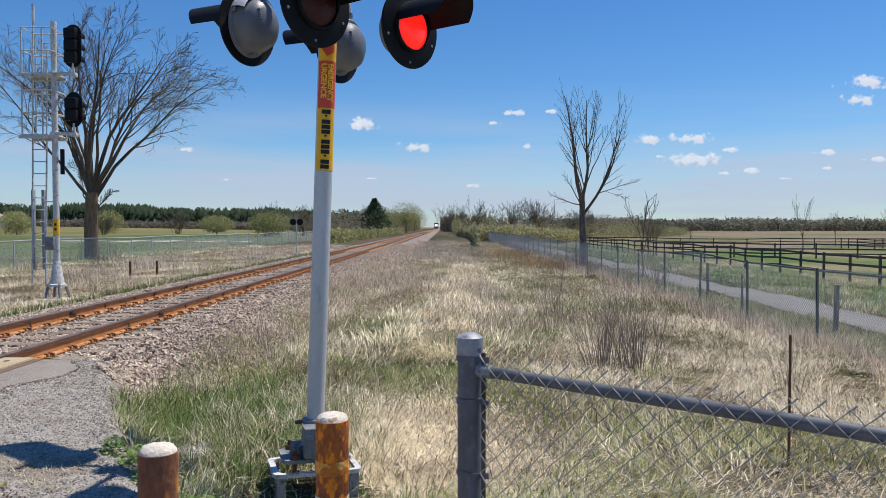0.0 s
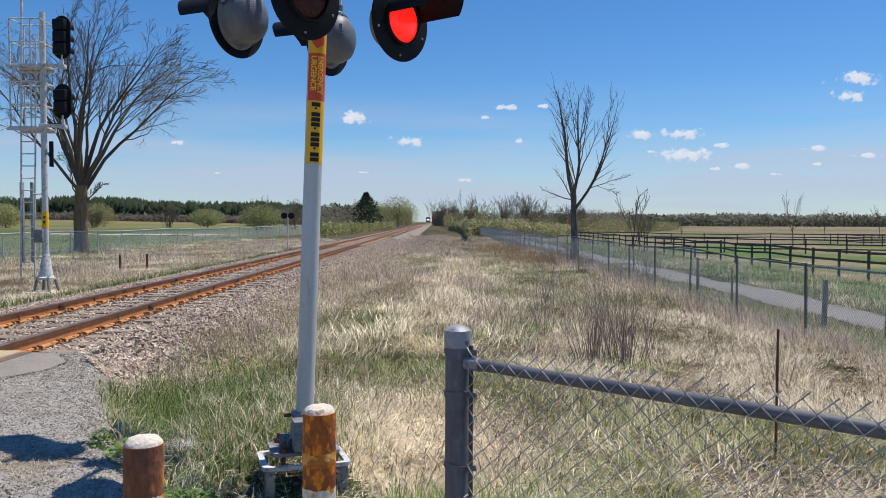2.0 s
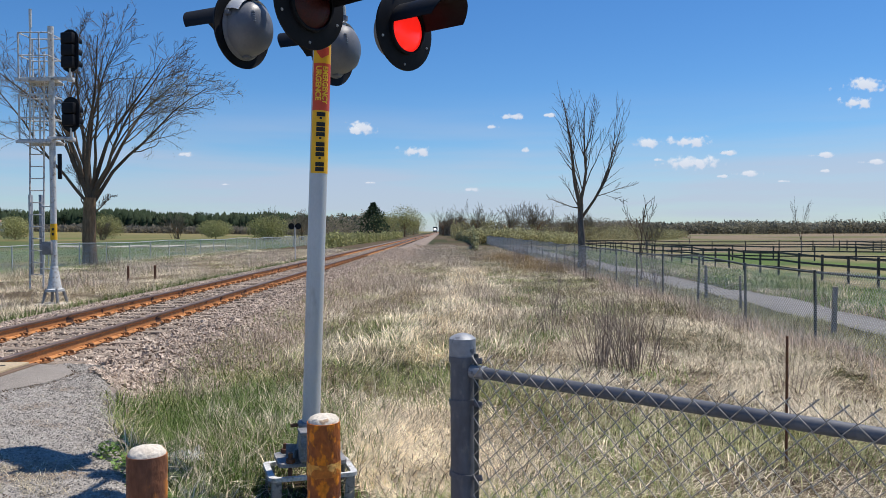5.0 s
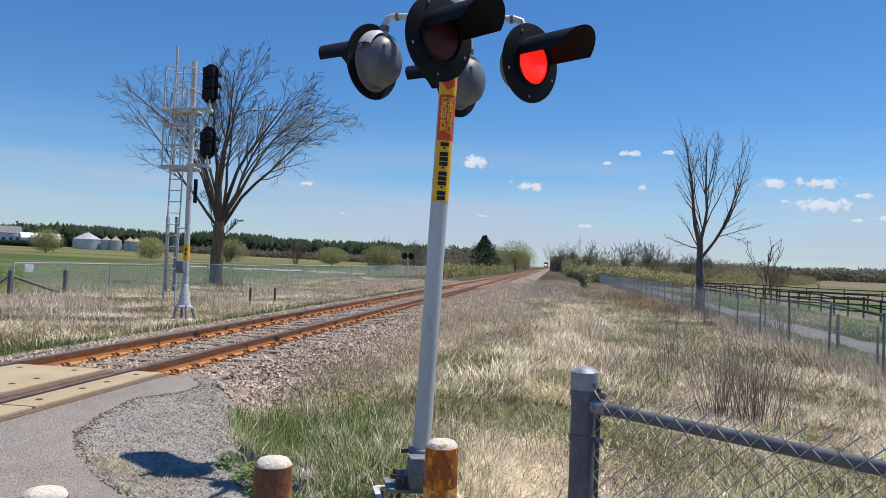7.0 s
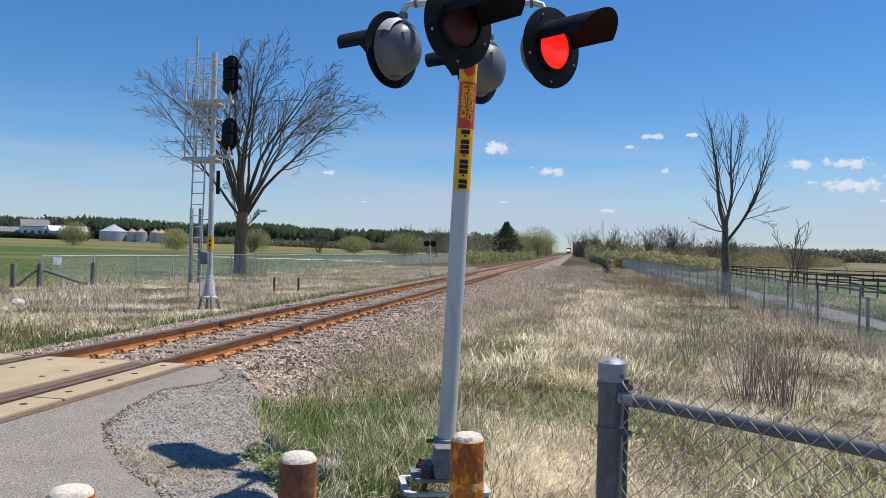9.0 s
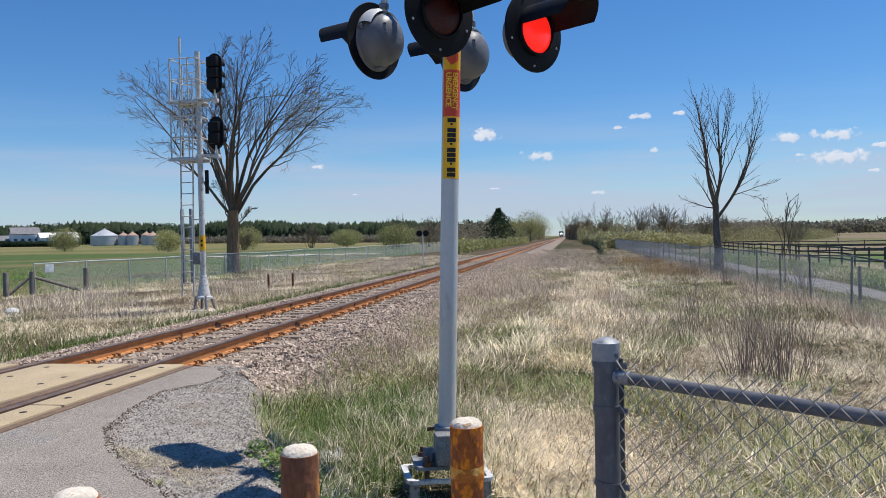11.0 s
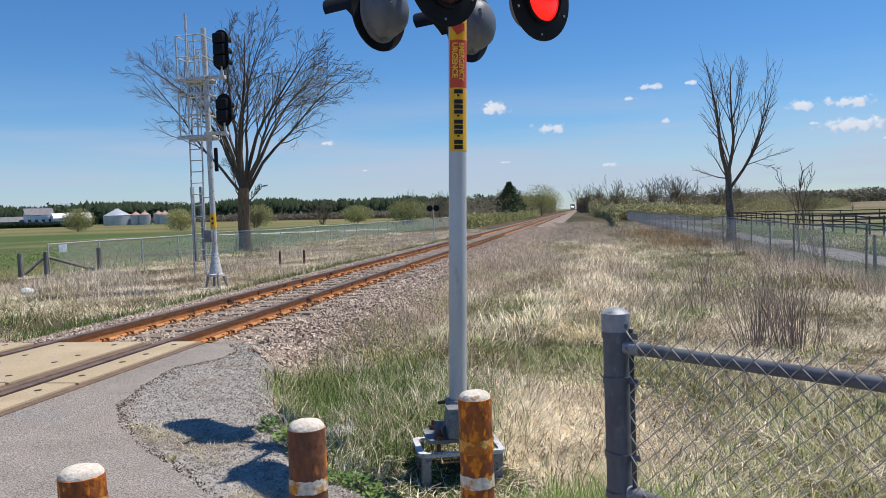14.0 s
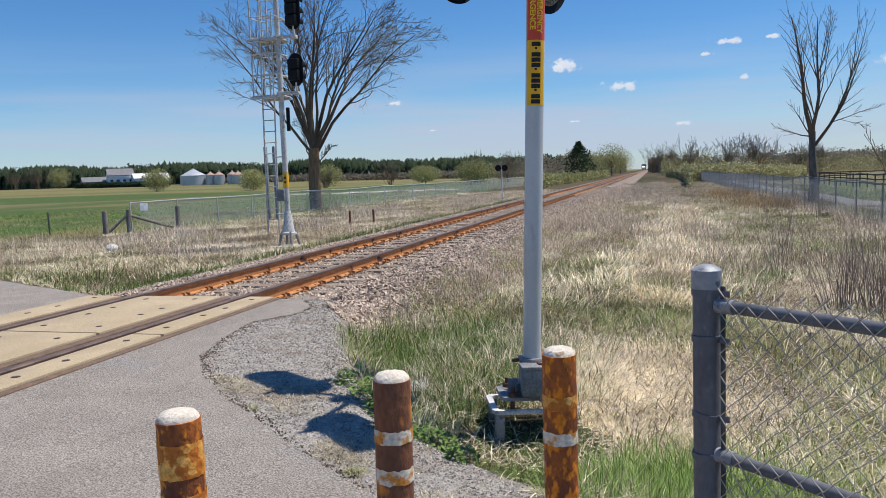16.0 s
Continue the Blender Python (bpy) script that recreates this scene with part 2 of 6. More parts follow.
M_BUDDING = material("dull_budding_scrub", (0.33, 0.315, 0.155), (0.46, 0.425, 0.235), 0.3, 0.9, 0, 0.0, 1.0, jitter=0.3, spec=0.1, thin=0.25)
M_PATH = material("pale_gravel_path", (0.19, 0.18, 0.17), (0.25, 0.24, 0.225), 1.5, 0.95, 0, 0.4, 40.0, spec=0.1)
M_SAND = material("pale_sand", (0.46, 0.42, 0.35), (0.56, 0.52, 0.45), 0.3, 0.95, 0, 0.2, 6.0, spec=0.1)
M_SIDING = material("white_siding", (0.80, 0.81, 0.82), (0.86, 0.86, 0.86), 0.5, 0.7, 0, 0.1, 9.0)
M_ROOF = material("grey_shingle_roof", (0.16, 0.16, 0.17), (0.24, 0.24, 0.25), 0.8, 0.85, 0, 0.2, 9.0)
M_TIN = material("galvanised_bin_steel", (0.42, 0.44, 0.47), (0.55, 0.57, 0.60), 0.4, 0.5, 0.3, 0.2, 6.0, stretch=(1, 1, 8))
M_TINRUST = material("rusty_bin_roof", (0.34, 0.20, 0.14), (0.46, 0.33, 0.26), 0.6, 0.7, 0.1, 0.1, 6.0)
M_GLASS = material("dark_window_glass", (0.03, 0.035, 0.04), (0.05, 0.055, 0.06), 1.0, 0.15, 0, 0.0, 9.0, spec=0.5)
M_TRAIN = material("dark_locomotive_paint", (0.03, 0.03, 0.033), (0.06, 0.05, 0.05), 1.0, 0.6, 0, 0.0, 9.0)


def glowing(name, colour, strength):
    m = bpy.data.materials.new(name)
    m.use_nodes = True
    b = m.node_tree.nodes["Principled BSDF"]
    b.inputs["Base Color"].default_value = (*colour, 1)
    b.inputs["Emission Color"].default_value = (*colour, 1)
    b.inputs["Emission Strength"].default_value = strength
    b.inputs["Roughness"].default_value = 0.3
    return m


M_LIT = glowing("lit_red_lens", (0.95, 0.018, 0.012), 0.9)


def glowing_vapour():
    """White vapour, dense in the middle of its cloud and torn to nothing at the rim; it glows, with a shaded, greyer
    base painted in.
    """
    m = bpy.data.materials.new("glowing_vapour")
    m.use_nodes = True
    n, l = m.node_tree.nodes, m.node_tree.links
    n.clear()
    co, info = n.new("ShaderNodeTexCoord"), n.new("ShaderNodeObjectInfo")
    uv = n.new("ShaderNodeUVMap")
    sep = n.new("ShaderNodeSeparateXYZ")
    l.new(uv.outputs[0], sep.inputs[0])
    puff = n.new("ShaderNodeTexNoise")
    puff.noise_dimensions = "4D"
    puff.inputs["Scale"].default_value, puff.inputs["Detail"].default_value = 0.030, 5.0
    l.new(co.outputs["Object"], puff.inputs["Vector"])
    seed = n.new("ShaderNodeMath")
    seed.operation = "MULTIPLY"
    seed.inputs[1].default_value = 40.0
    l.new(info.outputs["Random"], seed.inputs[0])
    l.new(seed.outputs[0], puff.inputs["W"])

    def calc(op, a, b):
        x = n.new("ShaderNodeMath")
        x.operation = op
        for k, v in enumerate((a, b)):
            if isinstance(v, (int, float)):
                x.inputs[k].default_value = v
            else:
                l.new(v, x.inputs[k])
        return x.outputs[0]

    dense = calc("ADD", sep.outputs[0], calc("MULTIPLY", calc("SUBTRACT", puff.outputs["Fac"], 0.5), 2.6))
    ease = n.new("ShaderNodeMapRange")
    ease.interpolation_type = "SMOOTHSTEP"
    ease.inputs[1].default_value, ease.inputs[2].default_value = 0.16, 0.72
    ease.inputs[4].default_value = 0.93
    l.new(dense, ease.inputs[0])
    # painted shading, given off as emission: lavender-grey below, paler above
    tone = n.new("ShaderNodeMixRGB")
    tone.inputs[1].default_value, tone.inputs[2].default_value = (0.60, 0.66, 0.80, 1), (0.80, 0.84, 0.91, 1)
    l.new(sep.outputs[1], tone.inputs[0])
    glow, clear_air, mix, out = n.new("ShaderNodeEmission"), n.new("ShaderNodeBsdfTransparent"), n.new("ShaderNodeMixShader"), n.new("ShaderNodeOutputMaterial")
    l.new(tone.outputs[0], glow.inputs[0])
    l.new(ease.outputs[0], mix.inputs[0])
    l.new(clear_air.outputs[0], mix.inputs[1])
    l.new(glow.outputs[0], mix.inputs[2])
    l.new(mix.outputs[0], out.inputs["Surface"])
    return m


M_CLOUD = glowing_vapour()
M_HEADLAMP = glowing("lit_headlamp", (1.0, 0.97, 0.88), 5.0)


# ---- mesh helpers ----
def mesh_of(bm, name, mat, smooth=False):
    me = bpy.data.meshes.new(name)
    bm.to_mesh(me)
    bm.free()
    me.materials.append(mat)
    if smooth:
        me.shade_smooth()
        me.set_sharp_from_angle(angle=radians(40))
    return me


def raw_mesh(name, verts, faces, mat):
    me = bpy.data.meshes.new(name)
    me.from_pydata(verts, [], faces)
    me.materials.append(mat)
    return me


def part(name, bm, mat, parent, label="", smooth=True, at=None):
    me = bm if isinstance(bm, bpy.types.Mesh) else mesh_of(bm, name, mat, smooth)
    ob = new(name, me)
    ob.parent = parent
    if at is not None:
        ob.matrix_basis = at
    if label:
        ob["label"] = label
    return ob


def thing(name, at, label, category, group="", kind=""):
    return tagged(place(new(name), at), label, category, group, kind)


def place(ob, at):
    ob.matrix_basis = at if isinstance(at, Matrix) else Matrix.Translation(at)
    return ob


def frame_of(p, q):
    """A matrix at p whose z axis points to q."""
    p, q = Vector(p), Vector(q)
    return Matrix.Translation(p) @ (q - p).to_track_quat("Z", "Y").to_matrix().to_4x4()


def tube(bm, p, q, r, r2=None, seg=12, caps=True):
    d = (Vector(q) - Vector(p)).length
    res = bmesh.ops.create_cone(bm, cap_ends=caps, segments=seg, radius1=r, radius2=r if r2 is None else r2, depth=d)
    bmesh.ops.transform(bm, matrix=frame_of(p, q) @ Matrix.Translation((0, 0, d / 2)), verts=res["verts"])
    return bm


def box(bm, size, at=Matrix(), bevel=0.0):
    at = at if isinstance(at, Matrix) else Matrix.Translation(at)
    t = bmesh.new()
    bmesh.ops.create_cube(t, size=1.0, matrix=Matrix.Diagonal((*size, 1)))
    if bevel:
        bmesh.ops.bevel(t, geom=t.edges[:], offset=bevel, segments=2, affect="EDGES", profile=0.5)
    bmesh.ops.transform(t, matrix=at, verts=t.verts)
    return join(bm, t)


def join(bm, t):
    me = bpy.data.meshes.new("joined")
    t.to_mesh(me)
    t.free()
    bm.from_mesh(me)
    bpy.data.meshes.remove(me)
    return bm


def lathe(bm, profile, at=Matrix(), seg=32, sweep=math.tau, start=0.0, close=False):
    """Turn a profile of (radius, height) about z."""
    t = bmesh.new()
    full = abs(sweep - math.tau) < 1e-6
    n = seg if full else seg + 1
    rings = [[t.verts.new((r * math.cos(start + sweep * k / seg), r * math.sin(start + sweep * k / seg), z)) for k in range(n)] for r, z in profile]
    for a, b in zip(rings, rings[1:]):
        for k in range(seg):
            j = (k + 1) % n
            t.faces.new((a[k], a[j], b[j], b[k]))
    bmesh.ops.remove_doubles(t, verts=t.verts, dist=1e-5)
    bmesh.ops.recalc_face_normals(t, faces=t.faces)
    bmesh.ops.transform(t, matrix=at if isinstance(at, Matrix) else Matrix.Translation(at), verts=t.verts)
    return join(bm, t)


def sweep_tube(bm, pts, r, seg=8):
    """A bent tube through the points."""
    t = bmesh.new()
    pts = [Vector(p) for p in pts]
    rings = []
    for k, p in enumerate(pts):
        d = (pts[min(k + 1, len(pts) - 1)] - pts[max(k - 1, 0)]).normalized()
        q = d.to_track_quat("Z", "Y")
        rings.append([t.verts.new(p + q @ Vector((r * math.cos(math.tau * s / seg), r * math.sin(math.tau * s / seg), 0))) for s in range(seg)])
    for a, b in zip(rings, rings[1:]):
        for s in range(seg):
            t.faces.new((a[s], a[(s + 1) % seg], b[(s + 1) % seg], b[s]))
    t.faces.new(rings[0][::-1])
    t.faces.new(rings[-1])
    return join(bm, t)


# ---- the lie of the land ----
def smooth01(v):
    v = np.clip(v, 0, 1)
    return v * v * (3 - 2 * v)


def land(x, y):
    """Height of the ground; 0 is the top of the rails."""
    x, y = np.asarray(x, float), np.asarray(y, float)
    z = np.interp(x, [-900, -450, -250, -80, -20, -6, -3.9, -2.8, 1.3, 2.3, 3.5, 6, 9, 11.4, 13, 17, 22, 40, 100, 500],
                  [6.0, 3.6, 2.3, -0.3, -0.5, -0.4, -0.42, -0.24, -0.24, -0.46, -0.46, -0.5, -0.58, -0.62, -0.68, -0.75, -1.15, -1.35, -1.3, -1.0])
    level = np.interp(x, [-12, -3, -2, 0.8, 3, 6], [-0.25, -0.06, -0.03, -0.03, -0.12, -0.15])
    edge = np.interp(x, [-9, -2.2, 1.15, 1.6, 2.4, 3, 4, 5, 9], [12.2, 8.3, 8.1, 6.9, 5.3, 4.3, 3.4, 2.9, 2.4])
    k = smooth01((y - edge) / np.interp(x, [-3, 1.2, 2, 3], [0.6, 0.6, 1.5, 1.2]))
    far_side = smooth01((-2.6 - x) / 1.0) * smooth01((x + 30) / 8)
    k = np.where(x < -9, 1, k)
    wave = 0.05 * np.sin(x * 0.9 + 1.3) * np.sin(y * 0.7 + x * 0.3) + 0.03 * np.sin(y * 1.7 - x * 1.1)
    off_track = np.clip((np.abs(x + 0.75) - 3.2) / 1.5, 0, 1)
    dip = 0.16 * np.exp(-((x - 3.95) / 0.55) ** 2 - ((y - 4.95) / 0.6) ** 2)
    return level * (1 - k) + (z + wave * off_track) * k - dip


def land1(x, y):
    return float(land(x, y))

# ---- ground, road, path ----
def axis_steps(lo, hi, fine_lo, fine_hi, step):
    mid = list(np.arange(fine_lo, fine_hi + 1e-6, step))
    out_hi, s = [], step
    v = fine_hi
    while v < hi:
        s *= 1.22
        v += s
        out_hi.append(min(v, hi))
    out_lo, s, v = [], step, fine_lo
    while v > lo:
        s *= 1.22
        v -= s
        out_lo.append(max(v, lo))
    return np.array(out_lo[::-1] + mid + out_hi)


def soil(x, y, n):
    """Base colour of the ground, by zone; under grass it is darkened as painted shade."""
    # straw and green tones are lowered to stand in for shadows among the blades
    straw, green, field = (0.105, 0.08, 0.052), (0.055, 0.058, 0.026), (0.075, 0.115, 0.036)
    if -4.0 < x < 2.6:
        return (0.27, 0.22, 0.19)
    if x >= 2.6:
        if x < 12.6:
            return straw if n > -0.1 else green
        if x < 17.5:
            return green if n > 0.05 else straw
        if y > 95 or x > 95:
            return (0.22, 0.175, 0.12) if n > -0.2 else (0.13, 0.14, 0.06)
        return (0.10, 0.15, 0.045) if n > -0.15 else (0.23, 0.2, 0.11)
    if x > -13.5:
        return straw if n > -0.25 else green
    if y < 26 and x > -17:
        return straw
    d = math.hypot(x, y)
    if d < 170:
        return field if n > -0.22 else (0.17, 0.15, 0.075)
    return (0.21, 0.18, 0.085) if n > -0.15 else (0.12, 0.145, 0.05)


xs = axis_steps(-2500, 2500, -8, 13, 0.22)
ys = axis_steps(-120, 4500, -2, 26, 0.3)
gx, gy = np.meshgrid(xs, ys)
gz = land(gx, gy)
verts = np.stack([gx, gy, gz], -1).reshape(-1, 3).tolist()
w = len(xs)
faces = [(j * w + i, j * w + i + 1, (j + 1) * w + i + 1, (j + 1) * w + i) for j in range(len(ys) - 1) for i in range(w - 1)]
ground_mesh = raw_mesh("ground", verts, faces, M_GROUND)
layer = ground_mesh.color_attributes.new("soil", "FLOAT_COLOR", "POINT")
shades = []
for v in verts:
    s = 0.05 if max(abs(v[0]), abs(v[1])) > 120 else 0.12 if v[0] < -16 else 0.25
    shades += [*soil(v[0], v[1], noise.noise(Vector((v[0] * s, v[1] * s * 0.6, 0.3)))), 1.0]
layer.data.foreach_set("color", shades)
ground_mesh.shade_smooth()
tagged(new("ground", ground_mesh), "flat spring farmland with dry straw-coloured and green grass", "ground", kind="structure")


def strip(name, rows, mat, lift, label, category, columns=10, height=land):
    """A sheet between two edges, given as rows of (y, x_left, x_right), lying on the land."""
    vs, fs = [], []
    for y, a, b in rows:
        for k in range(columns + 1):
            x = a + (b - a) * k / columns
            vs.append((x, y, float(height(x, y)) + lift))
    c = columns + 1
    for j in range(len(rows) - 1):
        fs += [(j * c + k, j * c + k + 1, (j + 1) * c + k + 1, (j + 1) * c + k) for k in range(columns)]
    me = raw_mesh(name, vs, fs, mat)
    me.shade_smooth()
    return tagged(new(name, me), label, category, kind="structure")


def edge_x(y, table, wobble):
    return float(np.interp(y, [r[0] for r in table], [r[1] for r in table])) + wobble * noise.noise(Vector((3.1, y * 2.3, 0)))


ASPHALT_EDGE = [(-40, 9), (1.5, 7.5), (2.6, 4.6), (3.2, 3.7), (3.8, 2.9), (4.5, 2.05), (5.0, 1.5), (5.5, 1.22), (6.2, 1.0), (6.8, 0.95), (7.3, 1.15), (7.7, 1.12), (8.15, 0.80)]
GRAVEL_EDGE = [(2.5, 4.9), (3.3, 4.4), (4.0, 4.12), (4.35, 3.75), (4.6, 3.2), (5.2, 2.75), (6.0, 2.3), (7.0, 1.75), (7.7, 1.5), (8.2, 1.2), (8.6, 0.9)]
road_y = list(np.arange(-40, -2, 2.0)) + list(np.arange(-2, 8.16, 0.12))
strip("road", [(y, 0.55, edge_x(y, ASPHALT_EDGE, 0.05)) for y in road_y], M_ASPHALT, 0.014, "worn grey asphalt crossing path with a ragged edge", "road", 14)
strip("gravel_shoulder", [(y, min(edge_x(y, ASPHALT_EDGE, 0.05) - 0.05, edge_x(y, GRAVEL_EDGE, 0.12) - 0.1), edge_x(y, GRAVEL_EDGE, 0.12)) for y in np.arange(2.5, 8.5, 0.12)], M_GRAVEL, 0.008, "loose grey gravel beside the asphalt", "gravel", 10)
far_y = list(np.arange(-30, 8.2, 0.5)) + list(np.arange(8.2, 12.0, 0.2))
strip("far_road", [(y, -14 + 0.3 * math.sin(y), min(-2.25, -2.25 - (y - 8.3) * 1.82 + 0.08 * noise.noise(Vector((0.5, y * 2.0, 0))))) for y in far_y], M_ASPHALT, 0.016, "worn grey asphalt on the far side of the crossing", "road", 14)
strip("gravel_path", [(y, 13.3 + 0.12 * math.sin(y * 0.4), 15.0 + 0.2 * math.sin(y * 0.3 + 1)) for y in np.arange(-30, 160, 1.5)], M_PATH, 0.03, "pale gravel path behind the chain-link fence", "path", 4)
strip("sand_strip", [(y, -46 - 3 * math.sin(y * 0.9), -22 + 2 * math.sin(y * 1.3)) for y in np.arange(94, 100, 0.5)], M_SAND, 0.06, "pale bare sandy strip in the field", "sand", 24)


# ---- railway ----
GAUGE = 1.507
track = thing("railway_track", (0, 0, 0), "single railway track with rusted rails on grey-pink ballast", "railway track", kind="structure")
RAIL = [(-0.07, -0.171), (0.07, -0.171), (0.07, -0.158), (0.012, -0.142), (0.009, -0.05), (0.034, -0.035), (0.036, -0.006), (0.026, 0.0), (-0.026, 0.0), (-0.036, -0.006), (-0.034, -0.035), (-0.009, -0.05), (-0.012, -0.142), (-0.07, -0.158)]


def rail_mesh(y0, y1, name, pts, mat):
    bm = bmesh.new()
    a = [bm.verts.new((x, y0, z)) for x, z in pts]
    b = [bm.verts.new((x, y1, z)) for x, z in pts]
    n = len(pts)
    for k in range(n):
        bm.faces.new((a[k], a[(k + 1) % n], b[(k + 1) % n], b[k]))
    bm.faces.new(a[::-1])
    bm.faces.new(b)
    bmesh.ops.recalc_face_normals(bm, faces=bm.faces)
    return mesh_of(bm, name, mat)


HEAD = [(-0.0345, -0.034), (0.0345, -0.034), (0.0375, -0.006), (0.027, 0.0015), (-0.027, 0.0015), (-0.0375, -0.006)]
for rx in (0.0, -GAUGE):
    rail = part("rail", rail_mesh(-40, 1500, "rail", RAIL, M_RUST_RAIL), M_RUST_RAIL, track, "rust-orange steel rail", at=Matrix.Translation((rx, 0, 0)))
    part("rail_head", rail_mesh(-40, 1500, "rail_head", HEAD, M_RAIL_HEAD), M_RAIL_HEAD, rail, "dark brown running surface")

sleeper_bm = bmesh.new()
box(sleeper_bm, (2.6, 0.22, 0.18), (0, 0, -0.262), 0.012)
sleeper_me = mesh_of(sleeper_bm, "sleeper", M_SLEEPER)
plate_bm = bmesh.new()
box(plate_bm, (0.31, 0.18, 0.018), (0, 0, -0.166), 0.004)
for sx, sy in ((-0.095, -0.05), (-0.095, 0.05), (0.095, -0.05), (0.095, 0.05), (-0.145, 0.0), (0.145, 0.0)):
    tube(plate_bm, (sx, sy, -0.16), (sx, sy, -0.12), 0.016, 0.011, 6)
    box(plate_bm, (0.045, 0.03, 0.02), (sx * 0.88, sy, -0.122), 0.004)
for sy in (-0.13, 0.13):
    box(plate_bm, (0.12, 0.03, 0.045), (0, sy, -0.165), 0.006)
plate_me = mesh_of(plate_bm, "tie_plate", M_PLATE)
for k in range(120):
    y = 8.55 + 0.56 * k
    sl = part("sleeper", sleeper_me, M_SLEEPER, track, at=pose(-GAUGE / 2 + random.uniform(-0.03, 0.03), y, random.uniform(-0.012, 0.004), 0, 0, random.uniform(-1, 1)))
    for rx in (0, -GAUGE):
        if k < 70:
            part("tie_plate", plate_me, M_PLATE, track, at=pose(rx, y, 0, 0, 0, random.uniform(-2, 2)))
far_sl = bmesh.new()
for k in range(120, 420):
    box(far_sl, (2.6, 0.22, 0.18), (-GAUGE / 2, 8.55 + 0.56 * k, -0.262))
tagged(part("sleeper_row", far_sl, M_SLEEPER, track, smooth=False), kind="stuff")
for jy in (21.3, 33.2, 45.1):
    for rx in (0, -GAUGE):
        jb = bmesh.new()
        for s in (-1, 1):
            box(jb, (0.022, 0.62, 0.075), (s * 0.026, 0, -0.095), 0.006)
            for q in (-0.22, -0.08, 0.08, 0.22):
                tube(jb, (s * 0.03, q, -0.095), (s * 0.062, q, -0.095), 0.014, seg=6)
        part("joint_bar", jb, M_RUST_RAIL, track, "bolted joint bar", at=Matrix.Translation((rx, jy + (0.0 if rx == 0 else 4.2), 0)))

# stones of the ballast: small jittered octahedra
def stones(name, count, place_fn, size, mat, label, category):
    rng = np.random.default_rng(5)
    px, py, pz = place_fn(rng, count)
    n = len(px)
    base = np.array([(1, 0, 0), (0, 1, 0), (-1, 0, 0), (0, -1, 0), (0, 0, 0.75), (0, 0, -0.6)])
    tri = np.array([(0, 1, 4), (1, 2, 4), (2, 3, 4), (3, 0, 4), (1, 0, 5), (2, 1, 5), (3, 2, 5), (0, 3, 5)])
    s = rng.uniform(size[0], size[1], (n, 1, 1)) * rng.uniform(0.65, 1.25, (n, 6, 1))
    a = rng.uniform(0, math.tau, n)
    v = base[None] * s + rng.normal(0, 0.2, (n, 6, 3)) * s
    tilt = rng.normal(0, 0.5, n)
    v = np.stack([v[..., 0], v[..., 1] * np.cos(tilt)[:, None] - v[..., 2] * np.sin(tilt)[:, None], v[..., 1] * np.sin(tilt)[:, None] + v[..., 2] * np.cos(tilt)[:, None]], -1)
    v = np.stack([v[..., 0] * np.cos(a)[:, None] - v[..., 1] * np.sin(a)[:, None], v[..., 0] * np.sin(a)[:, None] + v[..., 1] * np.cos(a)[:, None], v[..., 2]], -1)
    v += np.stack([px, py, pz], -1)[:, None]
    f = tri[None] + (np.arange(n) * 6)[:, None, None]
    return tagged(new(name, raw_mesh(name, v.reshape(-1, 3).tolist(), f.reshape(-1, 3).tolist(), mat)), label, category, kind="stuff")


def ballast_places(rng, n):
    y = 7.75 + 62 * rng.power(0.62, n) ** 1.6
    x = rng.uniform(-3.7, 2.8, n)
    z = np.where((x > -2.7) & (x < 1.25), -0.205, land(x, y) + 0.01) + rng.uniform(-0.02, 0.025, n)
    between = np.abs(((y - 8.55) / 0.56 + 0.5) % 1 - 0.5) * 0.56 < 0.12
    keep = ~(between & (np.abs(x + GAUGE / 2) < 1.3) & (rng.random(n) < 0.25))
    keep &= ~((np.abs(x) < 0.05) | (np.abs(x + GAUGE) < 0.05))
    keep &= ~((x > 1.8) & (rng.random(n) < (x - 1.8) * 1.1))
    keep &= ~((x < -2.25) & (y < 8.6 - (x + 2.25) * 0.55))
    keep &= ~((y < 8.2) & (x < 1.25))
    keep &= ~((y < 8.2) & (x > 1.75))
    return x[keep], y[keep], z[keep]


stones("ballast", 72000, ballast_places, (0.022, 0.045), M_STONE, "grey-pink crushed stone ballast round the sleepers", "ballast")


def shoulder_places(rng, n):
    y = rng.uniform(3.2, 8.6, n)
    x = np.array([edge_x(v, ASPHALT_EDGE, 0.05) for v in y]) + rng.random(n) * 1.4
    lim = np.array([edge_x(v, GRAVEL_EDGE, 0.12) for v in y])
    keep = x < lim + 0.15
    x, y = x[keep], y[keep]
    return x, y, land(x, y) + 0.008


stones("loose_gravel", 24000, shoulder_places, (0.004, 0.012), M_PEBBLE, "fine grey gravel scattered on the shoulder", "gravel")

def rim_places(rng, n):
    y = rng.uniform(3.3, 8.0, n)
    x = np.array([edge_x(v, ASPHALT_EDGE, 0.05) for v in y]) + np.abs(rng.normal(0, 0.07, n)) - 0.012
    keep = rng.random(n) < 0.35 + 0.65 * np.abs(np.sin(y * 2.1 + 1.1 * np.sin(y * 5.3)))
    return x[keep], y[keep], land(x, y)[keep] + 0.013


stones("crumbled_edge", 1000, rim_places, (0.004, 0.010), M_LITTER, "dark crumbled asphalt and dirt along the ragged edge", "gravel")

# crossing panels
crossing = thing("level_crossing", (0, 0, 0), "tan concrete crossing panels set between and beside the rails", "level crossing", kind="structure")


